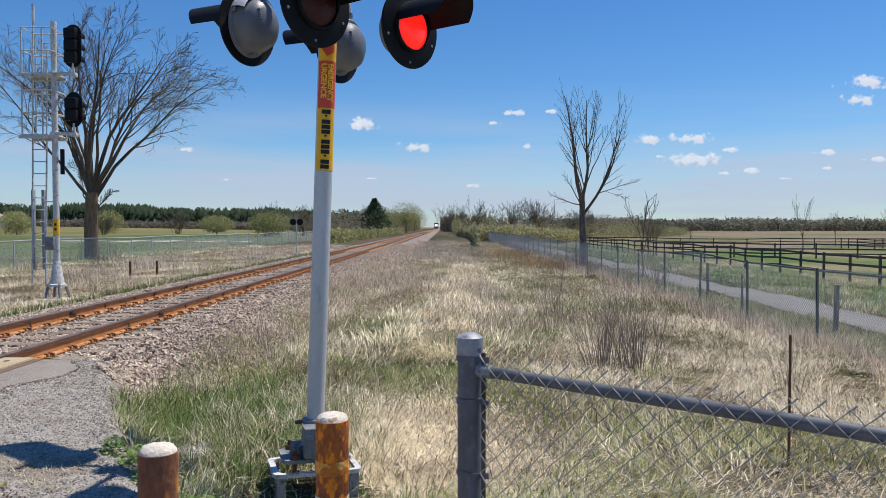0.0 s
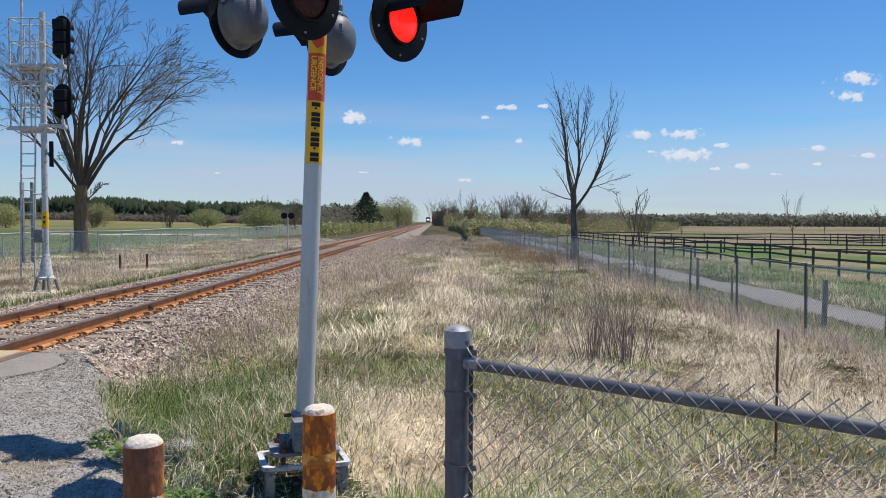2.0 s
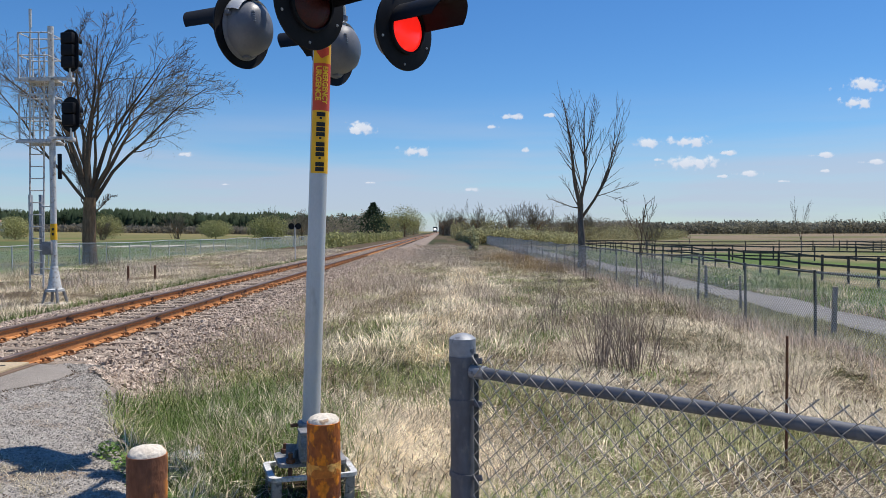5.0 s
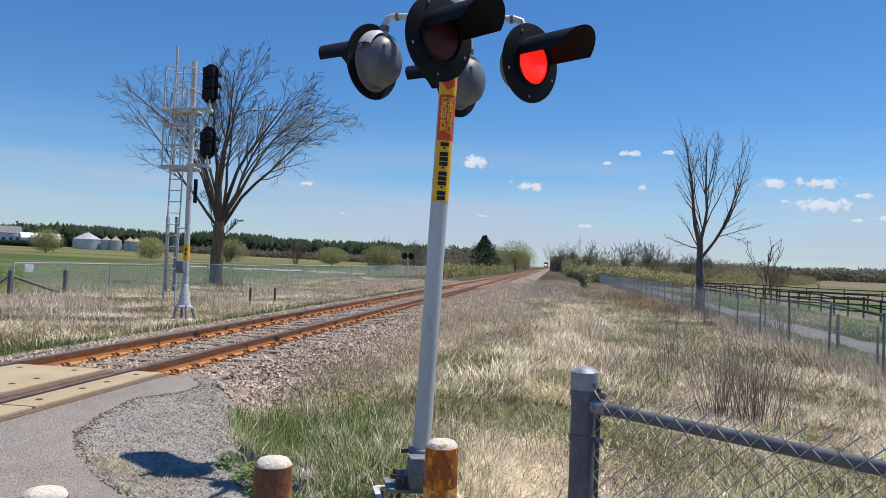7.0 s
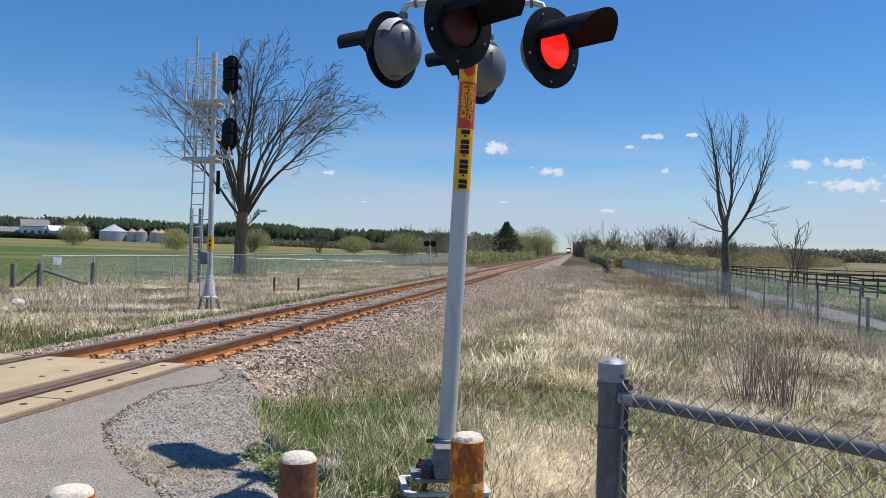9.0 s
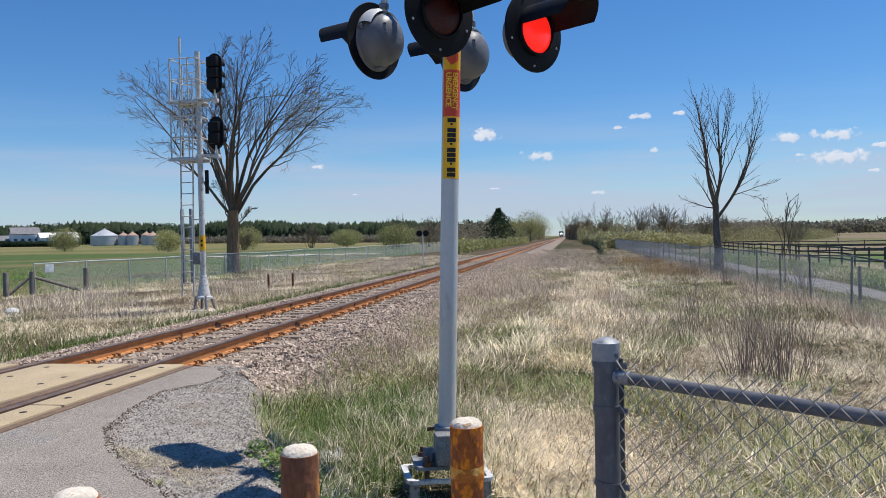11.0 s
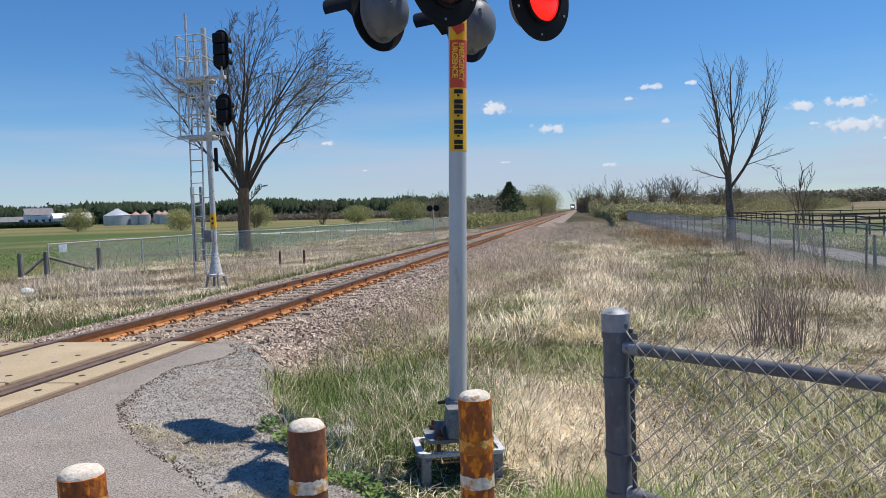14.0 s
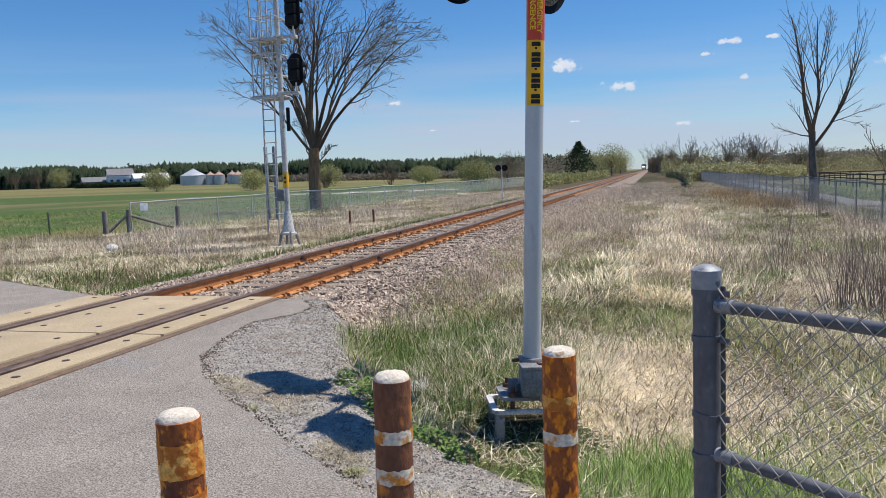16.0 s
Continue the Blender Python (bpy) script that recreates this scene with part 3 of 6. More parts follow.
def panel(x0, x1, y0, y1):
    bm = bmesh.new()
    box(bm, (x1 - x0, y1 - y0 - 0.03, 0.2), ((x0 + x1) / 2, (y0 + y1) / 2, -0.1 + 0.012), 0.012)
    p = part("panel", bm, M_PANEL, crossing)
    w = x1 - x0
    for fx in ((0.2, 0.8) if w > 0.8 else (0.5,)):
        for fy in (0.12, 0.42, 0.62, 0.9):
            h = bmesh.new()
            lathe(h, [(0.0, 0.003), (0.03, 0.003), (0.034, 0.0), (0.034, -0.02)], pose(x0 + w * fx, y0 + (y1 - y0) * fy + random.uniform(-0.05, 0.05), 0.012), 10)
            part("bolt_recess", h, M_DARK, p)


PANEL_Y = [-7.0, -4.4, -1.8, 0.8, 3.4, 6.0, 8.1]
for y0, y1 in zip(PANEL_Y, PANEL_Y[1:]):
    panel(-GAUGE + 0.20, -0.225, y0, y1)
    panel(0.15, 0.47, y0, y1)
    panel(-GAUGE - 0.62, -GAUGE - 0.14, y0, y1)
for rx0, rx1 in ((-0.22, -0.105), (0.475, 0.56), (-GAUGE + 0.105, -GAUGE + 0.195), (-GAUGE - 0.70, -GAUGE - 0.625), (0.095, 0.145), (-GAUGE - 0.135, -GAUGE - 0.095)):
    sb = bmesh.new()
    box(sb, (rx1 - rx0, 15.1, 0.19), ((rx0 + rx1) / 2, 0.55, -0.095 - 0.004), 0.008)
    part("rubber_seal", sb, M_RUBBER, crossing, "brown rubber flangeway seal")
for rx in (-0.075, -GAUGE + 0.075, 0.066, -GAUGE - 0.066):
    fb = bmesh.new()
    box(fb, (0.05, 15.1, 0.12), (rx, 0.55, -0.11), 0.004)
    part("flangeway_filler", fb, M_DARK, crossing, "dark flangeway groove")

# ---- crossing signal ----
FACE = Vector((0.68, -0.73, 0)).normalized()
ALONG = Vector((0.73, 0.68, 0)).normalized()
signal = thing("crossing_signal", Matrix.Translation((3.885, 5.5, -0.52)) @ pose(0, 0, 0, 0, 2.1, 0), "grey crossing signal mast with four black lamps, one lit red", "crossing signal")
PR = 0.063
b = bmesh.new()
tube(b, (0, 0, 0.42), (0, 0, 3.95), PR, seg=32)
part("pole", b, M_POLE, signal, "smooth grey aluminium pole")
b = bmesh.new()
lathe(b, [(0, 3.95), (PR + 0.006, 3.95), (PR + 0.006, 3.99), (PR * 0.6, 4.02), (0, 4.03)], seg=24)
part("pole_cap", b, M_POLE, signal)
b = bmesh.new()
lathe(b, [(0.064, 0.545), (0.092, 0.545), (0.097, 0.535), (0.097, 0.515), (0.088, 0.505), (0.098, 0.36), (0.13, 0.31), (0.14, 0.27), (0.0, 0.27)], seg=28)
casting = part("base_casting", b, M_GREYBOX, signal, "dark grey cast base")
for k in range(6):
    a = k * math.tau / 6
    b = bmesh.new()
    box(b, (0.09, 0.014, 0.11), pose(0.13 * math.cos(a), 0.13 * math.sin(a), 0.32, 0, 0, math.degrees(a)), 0.003)
    part("rib", b, M_GREYBOX, casting)
b = bmesh.new()
box(b, (0.19, 0.12, 0.20), pose(0.04, -0.14, 0.405, 0, 0, 20), 0.018)
box(b, (0.205, 0.135, 0.022), pose(0.04, -0.14, 0.512, 0, 0, 20), 0.008)
part("junction_box", b, M_GREYBOX, signal, "small grey lidded junction box")
for bx, by in ((0.06, -0.10), (-0.09, -0.05), (0.09, 0.06)):
    b = bmesh.new()
    tube(b, (bx, by, 0.525), (bx * 1.45, by * 1.45, 0.525), 0.014, seg=8)
    part("clamp_bolt", b, M_BOLT, signal)
BASE_TURN = 20
STAND_DEPTH = 0.64


def rounded_plate(w, z, t, hole):
    b = bmesh.new()
    n, r = 6, 0.06
    ring = []
    for cx, cy, s in ((1, 1, 0), (-1, 1, 1), (-1, -1, 2), (1, -1, 3)):
        for k in range(n + 1):
            a = (s + k / n) * math.pi / 2
            ring.append((cx * (w / 2 - r) + r * math.cos(a), cy * (w / 2 - r) + r * math.sin(a)))
    inner = [(x * hole, y * hole) for x, y in ring]
    v = [[b.verts.new((x, y, zz)) for x, y in pts] for pts, zz in ((ring, z), (ring, z + t), (inner, z + t), (inner, z))]
    m = len(ring)
    for p, q in ((0, 1), (1, 2), (2, 3), (3, 0)):
        for k in range(m):
            b.faces.new((v[p][k], v[p][(k + 1) % m], v[q][(k + 1) % m], v[q][k]))
    bmesh.ops.transform(b, matrix=pose(0, 0, 0, 0, 0, BASE_TURN) @ Matrix.Diagonal((1, STAND_DEPTH, 1, 1)), verts=b.verts)
    return b


part("flange_plate", rounded_plate(0.48, 0.265, 0.026, 0.2), M_GREYBOX, signal, "grey steel flange plate")
part("stand_top", rounded_plate(0.62, 0.185, 0.028, 0.86), M_WHITEST, signal, "white painted stand frame")
spin = pose(0, 0, 0, 0, 0, BASE_TURN)
for sx in (-1, 1):
    for sy in (-1, 1):
        b = bmesh.new()
        box(b, (0.065, 0.012, 0.46), spin @ Matrix.Translation((sx * 0.255, sy * 0.178, -0.045)), 0.002)
        box(b, (0.012, 0.065, 0.46), spin @ Matrix.Translation((sx * 0.282, sy * 0.155, -0.045)), 0.002)
        part("stand_leg", b, M_GALV, signal, smooth=False)
        b = bmesh.new()
        tube(b, spin @ Vector((sx * 0.16, sy * 0.125, 0.19)), spin @ Vector((sx * 0.16, sy * 0.125, 0.36)), 0.016, seg=8)
        lathe(b, [(0.0, 0.32), (0.032, 0.32), (0.032, 0.291), (0, 0.291)], Matrix.Translation(spin @ Vector((sx * 0.16, sy * 0.125, 0))), 6)
        part("anchor_bolt", b, M_BOLT, signal, "rusty threaded anchor bolt")


# stickers wrapped round the pole: angle 0 faces the path
STICK0 = math.atan2(-0.988, 0.155)


def wrap_sheet(z0, z1, a0, a1, r):
    b = bmesh.new()
    n = 18
    rows = [[b.verts.new((r * math.cos(STICK0 + a0 + (a1 - a0) * k / n), r * math.sin(STICK0 + a0 + (a1 - a0) * k / n), z)) for k in range(n + 1)] for z in (z0, z1)]
    for k in range(n):
        b.faces.new((rows[0][k], rows[0][k + 1], rows[1][k + 1], rows[1][k]))
    return b


A0, A1 = radians(-58), radians(100)
zs = 0.52
for z0, z1, m, lab in ((1.795 + zs, 2.235 + zs, M_YELLOW, "yellow sticker with a line of black characters"), (2.235 + zs, 2.565 + zs, M_RED, "red emergency sticker"), (2.565 + zs, 2.95 + zs, M_YELLOW, "yellow sticker with a red arrow")):
    part("sticker", wrap_sheet(z0, z1, A0, A1, PR + 0.0012), m, signal, lab)


def wrapped(b, r):
    """Take a flat drawing, x down the pole and y round it, on to the pole."""
    for v in b.verts:
        a = STICK0 + v.co.y / r
        v.co = Vector((r * math.cos(a), r * math.sin(a), -v.co.x))
    return b


def pole_words(body, size, z_top, y_mid, mat, stretch=1.0):
    cu = bpy.data.curves.new("words", "FONT")
    cu.body, cu.size, cu.align_y = body, size, "CENTER"
    cu.offset = 0.0020
    tmp = bpy.data.objects.new("words", cu)
    me = bpy.data.meshes.new_from_object(tmp)
    bpy.data.objects.remove(tmp)
    b = bmesh.new()
    b.from_mesh(me)
    bpy.data.meshes.remove(me)
    bmesh.ops.triangulate(b, faces=b.faces[:])
    for _ in range(2):
        bmesh.ops.subdivide_edges(b, edges=[e for e in b.edges if e.calc_length() > 0.012], cuts=1)
        bmesh.ops.triangulate(b, faces=b.faces[:])
    for v in b.verts:
        v.co = Vector((v.co.x * stretch - z_top, v.co.y + y_mid, 0))
    return part("lettering", wrapped(b, PR + 0.0034), mat, signal, smooth=False)


pole_words("EMERGENCY", 0.056, 2.545 + zs, 0.030, M_INKY, 0.82)
pole_words("URGENCE", 0.056, 2.545 + zs, -0.020, M_INKY, 0.95)
for k in range(12):
    w = 0.014 if k in (1, 5, 9) else 0.029
    x0 = -(2.222 + zs) + 0.035 * k
    y0, y1 = (-0.002, 0.014) if k in (1, 5, 9) else (-0.024, 0.040)
    b = bmesh.new()
    for j in range(8):
        ya, yb = y0 + (y1 - y0) * j / 8, y0 + (y1 - y0) * (j + 1) / 8
        b.faces.new([b.verts.new((x0 + dx, y, 0)) for dx, y in ((0, ya), (w, ya), (w, yb), (0, yb))])
    bmesh.ops.remove_doubles(b, verts=b.verts, dist=1e-5)
    part("printed_bar", wrapped(b, PR + 0.0030), M_INK, signal, smooth=False)
for s in (0, 1):
    b = bmesh.new()
    y0 = -0.04
    x0 = -(2.68 + 0.13 * s + zs)
    b.faces.new([b.verts.new((x0 + dx, y, 0)) for dx, y in ((0.0, y0), (0.035, y0), (0.085, 0.0), (0.05, 0.055), (0.0, 0.055), (0.045, 0.0))])
    bmesh.ops.triangulate(b, faces=b.faces[:])
    for _ in range(2):
        bmesh.ops.subdivide_edges(b, edges=[e for e in b.edges if e.calc_length() > 0.02], cuts=1)
        bmesh.ops.triangulate(b, faces=b.faces[:])
    part("printed_arrow", wrapped(b, PR + 0.0032), M_RED, signal, smooth=False)

# lamp heads
LAMP_Z = 2.81 + zs
b = bmesh.new()
lathe(b, [(0, 3.78), (0.10, 3.78), (0.11, 3.76), (0.11, 3.56), (0.10, 3.54), (0, 3.54)], seg=20)
part("arm_hub", b, M_POLE, signal, "grey cast arm hub")


def lamp_head(side, facing, lit):
    """A lamp on its arm: background disc, lens, hood and rear housing."""
    f = FACE * facing
    centre = f * 0.45 + ALONG * side * 0.39
    f = Vector((math.sin(radians(49)), -math.cos(radians(49)), 0)) if facing > 0 else Vector((-math.sin(radians(61)), math.cos(radians(61)), 0))
    centre = Vector((centre.x, centre.y, LAMP_Z))
    right = f.cross(Vector((0, 0, 1))).normalized()
    m = Matrix.Translation(centre) @ Matrix((-right, Vector((0, 0, 1)), f)).transposed().to_4x4()
    disc = bmesh.new()
    lathe(disc, [(0.0, 0.0), (0.262, 0.0), (0.275, -0.004), (0.278, -0.014), (0.275, -0.018), (0.262, -0.012), (0.0, -0.012)], m, 48)
    d = part("background_disc", disc, M_BLACK, signal, "round matt black background disc")
    for a in (60, 120, 200, 340, 270):
        h = bmesh.new()
        lathe(h, [(0, 0.006), (0.008, 0.005), (0.010, 0.0)], m @ Matrix.Translation((0.235 * math.cos(radians(a)), 0.235 * math.sin(radians(a)), 0)), 8)
        part("rivet", h, M_GALV, d)
    rim = bmesh.new()
    lathe(rim, [(0.150, 0.002), (0.168, 0.002), (0.168, 0.030), (0.160, 0.034), (0.150, 0.030)], m, 40)
    part("lens_ring", rim, M_BLACK, d)
    lens = bmesh.new()
    lathe(lens, [(0.0, 0.045), (0.05, 0.043), (0.10, 0.035), (0.14, 0.022), (0.152, 0.012)], m, 40)
    part("lens", lens, M_LIT if lit else M_LENS, d, "glowing red lens" if lit else "dark unlit red lens")
    hood = bmesh.new()
    n, rows = 36, []
    for k in range(n + 1):
        a = radians(2 + 176 * k / n)
        length = 0.37 + 0.11 * math.sin(a)
        rows.append([((0.168 - 0.004 * j / 6) * math.cos(a), (0.168 - 0.004 * j / 6) * math.sin(a) + 0.012, 0.012 + length * j / 6) for j in range(7)])
    for off in (0.0, -0.004):
        g = [[hood.verts.new(m @ Vector((x * (1 + off * 6), y * (1 + off * 6), z))) for x, y, z in line] for line in rows]
        for p, q in zip(g, g[1:]):
            for j in range(6):
                hood.faces.new((p[j], q[j], q[j + 1], p[j + 1]))
    part("hood", hood, M_BLACK, d, "long black visor hood")
    rear = bmesh.new()
    lathe(rear, [(0.215, -0.012), (0.222, -0.022), (0.215, -0.032), (0.198, -0.04), (0.190, -0.10), (0.165, -0.165), (0.115, -0.205), (0.05, -0.222), (0.0, -0.225)], m @ Matrix.Diagonal((0.92, 1, 1, 1)), 40)
    hs = part("housing", rear, M_HOUSE, signal, "rounded dark lamp housing with a hinged rear")
    v = bmesh.new()
    for k in range(5):
        box(v, (0.05, 0.007, 0.02), m @ pose(0.075, 0.02 + 0.016 * k, -0.200 + 0.003 * k, 0, 24, 0))
    part("vent", v, M_GALV, hs, "pale louvred vent")
    v = bmesh.new()
    box(v, (0.05, 0.03, 0.05), m @ Matrix.Translation((0, -0.195, -0.06)), 0.006)
    part("latch", v, M_HOUSE, hs)
    for a in (20, 160):
        v = bmesh.new()
        box(v, (0.03, 0.03, 0.04), m @ Matrix.Translation((0.2 * math.cos(radians(a)), 0.2 * math.sin(radians(a)), -0.05)), 0.006)
        part("hinge", v, M_HOUSE, hs)
    v = bmesh.new()
    lathe(v, [(0.214, -0.030), (0.226, -0.040), (0.222, -0.10), (0.200, -0.135), (0.192, -0.12)], m @ Matrix.Diagonal((0.93, 1.0, 1, 1)), 24, radians(105), radians(25))
    part("bracket", v, M_POLE, hs, "grey curved mounting bracket")
    top = Vector((centre.x, centre.y, 0)) - f * 0.10
    arm = bmesh.new()
    pts = [Vector((0, 0, 3.66)) + (top - Vector((0, 0, 0))) * 0.12]
    end = Vector((top.x, top.y, 3.66))
    pts += [Vector((top.x * 0.5, top.y * 0.5, 3.66)), end * 0.86 + Vector((0, 0, 3.66 * 0.14)), end * 0.96 + Vector((0, 0, 3.66 * 0.04 - 0.015)), end + Vector((0, 0, -0.06)), Vector((top.x, top.y, LAMP_Z + 0.17))]
    sweep_tube(arm, pts, 0.024, 10)
    am = part("arm", arm, M_POLE, signal, "grey bent pipe arm")
    col = bmesh.new()
    tube(col, (top.x, top.y, 3.55), (top.x, top.y, 3.585), 0.036, seg=12)
    part("coupling", col, M_HOUSE, am)
    col = bmesh.new()
    tube(col, end * 0.84 + Vector((0, 0, 3.66 * 0.16)), end * 0.80 + Vector((0, 0, 3.66 * 0.20)), 0.034, seg=12)
    part("coupling", col, M_HOUSE, am)


for side in (-1, 1):
    lamp_head(side, 1, side == 1)
    lamp_head(side, -1, False)


# ---- bollards ----
def bollard(x, y, top, bands, turn, label, paint=M_BOLLARD):
    z0 = land1(x, y) - 0.02
    t = thing("bollard", pose(x, y, z0, 0.6, 0, turn), label, "bollard", "bollards across the path")
    h, r = top - z0, 0.056
    rng = random.Random(int(x * 100))
    b = bmesh.new()
    prof = [(r, h * k / 24.0) for k in range(25)]
    lathe(b, prof + [(r - 0.006, h + 0.001), (0, h + 0.001)], seg=36)
    for v in b.verts:
        k = noise.noise(Vector((v.co.x * 20, v.co.y * 20, v.co.z * 9 + x * 7)))
        v.co.x *= 1 + 0.012 * k
        v.co.y *= 1 + 0.012 * k
    part("pipe", b, paint, t, "rusty painted steel pipe")
    b = bmesh.new()
    lathe(b, [(r - 0.002, h - 0.004), (r - 0.004, h + 0.006), (r * 0.8, h + 0.016), (r * 0.45, h + 0.023), (0, h + 0.025)], seg=30)
    for v in b.verts:
        v.co.z += 0.003 * noise.noise(v.co * 45)
    part("cap", b, M_CEMENT, t, "rough pale cement fill on top")
    for z, hh, m, lab in bands:
        b = bmesh.new()
        n = 48
        lo, hi = [], []
        for k in range(n):
            a = math.tau * k / n
            j = [0.004 * noise.noise(Vector((math.cos(a) * 5, math.sin(a) * 5, z * 30 + s))) for s in (0, 9)]
            lo.append(b.verts.new(((r + 0.0016) * math.cos(a), (r + 0.0016) * math.sin(a), h - z - hh / 2 + j[0] * 1.5)))
            hi.append(b.verts.new(((r + 0.0016) * math.cos(a), (r + 0.0016) * math.sin(a), h - z + hh / 2 + j[1] * 1.5)))
        for k in range(n):
            b.faces.new((lo[k], lo[(k + 1) % n], hi[(k + 1) % n], hi[k]))
        part("band", b, m, t, lab)


bollard(4.444, 2.677, 0.74, [(0.155, 0.045, M_YBAND, "flaking yellow band"), (0.275, 0.042, M_BAND, "faded white band")], 20, "rusted orange steel bollard with a worn white band")
bollard(3.988, 2.292, 0.74, [(0.165, 0.040, M_BAND, "faded white band"), (0.285, 0.045, M_BAND, "faded white band")], 130, "brown rusted bollard with two faded white bands", M_BROWN_BOLLARD)
bollard(3.575, 1.860, 0.74, [(0.10, 0.09, M_YBAND, "flaking yellow band"), (0.215, 0.05, M_YBAND, "flaking yellow band")], 250, "yellow and rust flaking bollard with a cement cap")


# ---- near chain-link fence ----
FP, FD = Vector((4.925, 2.94, 0)), Vector((0.752, -0.659, 0)).normalized()
near_fence = thing("chain_link_fence", (0, 0, 0), "galvanised chain-link fence panel with a thick terminal post", "fence")
FN = Vector((-FD.y, FD.x, 0))
zb = land1(FP.x, FP.y)
b = bmesh.new()
PRR = 0.046
tube(b, FP + Vector((0, 0, zb - 0.05)), FP + Vector((0, 0, 0.93)), PRR, seg=28)
part("terminal_post", b, M_GALV_SHADED, near_fence, "thick galvanised terminal post coloured as in shade")
b = bmesh.new()
lathe(b, [(PRR + 0.002, 0.915), (PRR + 0.004, 0.925), (PRR + 0.004, 0.975), (PRR + 0.004, 0.981), (PRR * 0.9, 0.988), (PRR * 0.6, 0.996), (PRR * 0.3, 1.000), (0, 1.001)], Matrix.Translation(FP), 28)
part("post_cap", b, M_GALV, near_fence, "domed aluminium post cap")
for z, tilt in ((0.905, 0), (0.745, 2), (0.47, -9), (0.33, 3)):
    b = bmesh.new()
    lathe(b, [(PRR + 0.001, -0.011), (PRR + 0.005, -0.011), (PRR + 0.005, 0.011), (PRR + 0.001, 0.011)], Matrix.Translation(FP + Vector((0, 0, z))) @ pose(0, 0, 0, 0, -tilt, 0), 24)
    box(b, (0.06, 0.008, 0.022), Matrix.Translation(FP + FD * 0.062 + Vector((0, 0, z - 0.0))) @ pose(0, 0, 0, 0, tilt, math.degrees(math.atan2(FD.y, FD.x))), 0.002)
    part("tension_band", b, M_GALV_SHADED, near_fence)
b = bmesh.new()
box(b, (0.018, 0.007, 1.06), Matrix.Translation(FP + FD * 0.066 + Vector((0, 0, 0.40))) @ pose(0, 0, 0, 0, 0, math.degrees(math.atan2(FD.y, FD.x))), 0.002)
part("tension_bar", b, M_DARKPOST, near_fence, "dark flat tension bar")
FENCE_LEN = 4.0
for z, r, name in ((0.862, 0.0215, "top_rail"), (0.34, 0.0215, "bottom_rail")):
    b = bmesh.new()
    tube(b, FP + FD * 0.05 + Vector((0, 0, z)), FP + FD * FENCE_LEN + Vector((0, 0, z - 0.01)), r, seg=16)
    part(name, b, M_GALV_SHADED, near_fence, "galvanised pipe rail coloured as in shade")
    b = bmesh.new()
    tube(b, FP + FD * 0.045 + Vector((0, 0, z)), FP + FD * 0.11 + Vector((0, 0, z)), r + 0.004, seg=16)
    part("rail_cup", b, M_GALV, near_fence)
b = bmesh.new()
tube(b, FP + FD * FENCE_LEN + Vector((0, 0, -0.2)), FP + FD * FENCE_LEN + Vector((0, 0, 0.93)), PRR, seg=20)
part("terminal_post", b, M_GALV, near_fence)

PITCH = 0.072


def zigzag(n, flip):
    """One wire of the mesh: a zigzag down from its twisted tip."""
    pts = []
    for k in range(n):
        s = 1 if (k % 2) ^ flip else -1
        pts.append(Vector((s * PITCH / 4 * 1.03, 0.003 * s * (1 if flip else -1), -k * PITCH / 2)))
    d = (pts[1] - pts[0]).normalized()
    pts = [pts[0] - d * (0.022 if flip else 0.010)] + pts
    b = bmesh.new()
    sweep_tube(b, pts, 0.0024, 5)
    return mesh_of(b, "wire", M_WIRE, True)


wires = [zigzag(29, 0), zigzag(29, 1)]
turn_f = math.degrees(math.atan2(FD.y, FD.x))
for k in range(106):
    p = FP + FD * (0.07 + PITCH / 2 * (k + 0.5))
    off = FN * -0.026
    part("wire", wires[k % 2], M_WIRE, near_fence, at=pose(p.x + off.x, p.y + off.y, 0.918 + 0.004 * math.sin(k * 1.7), 0, 0, turn_f))

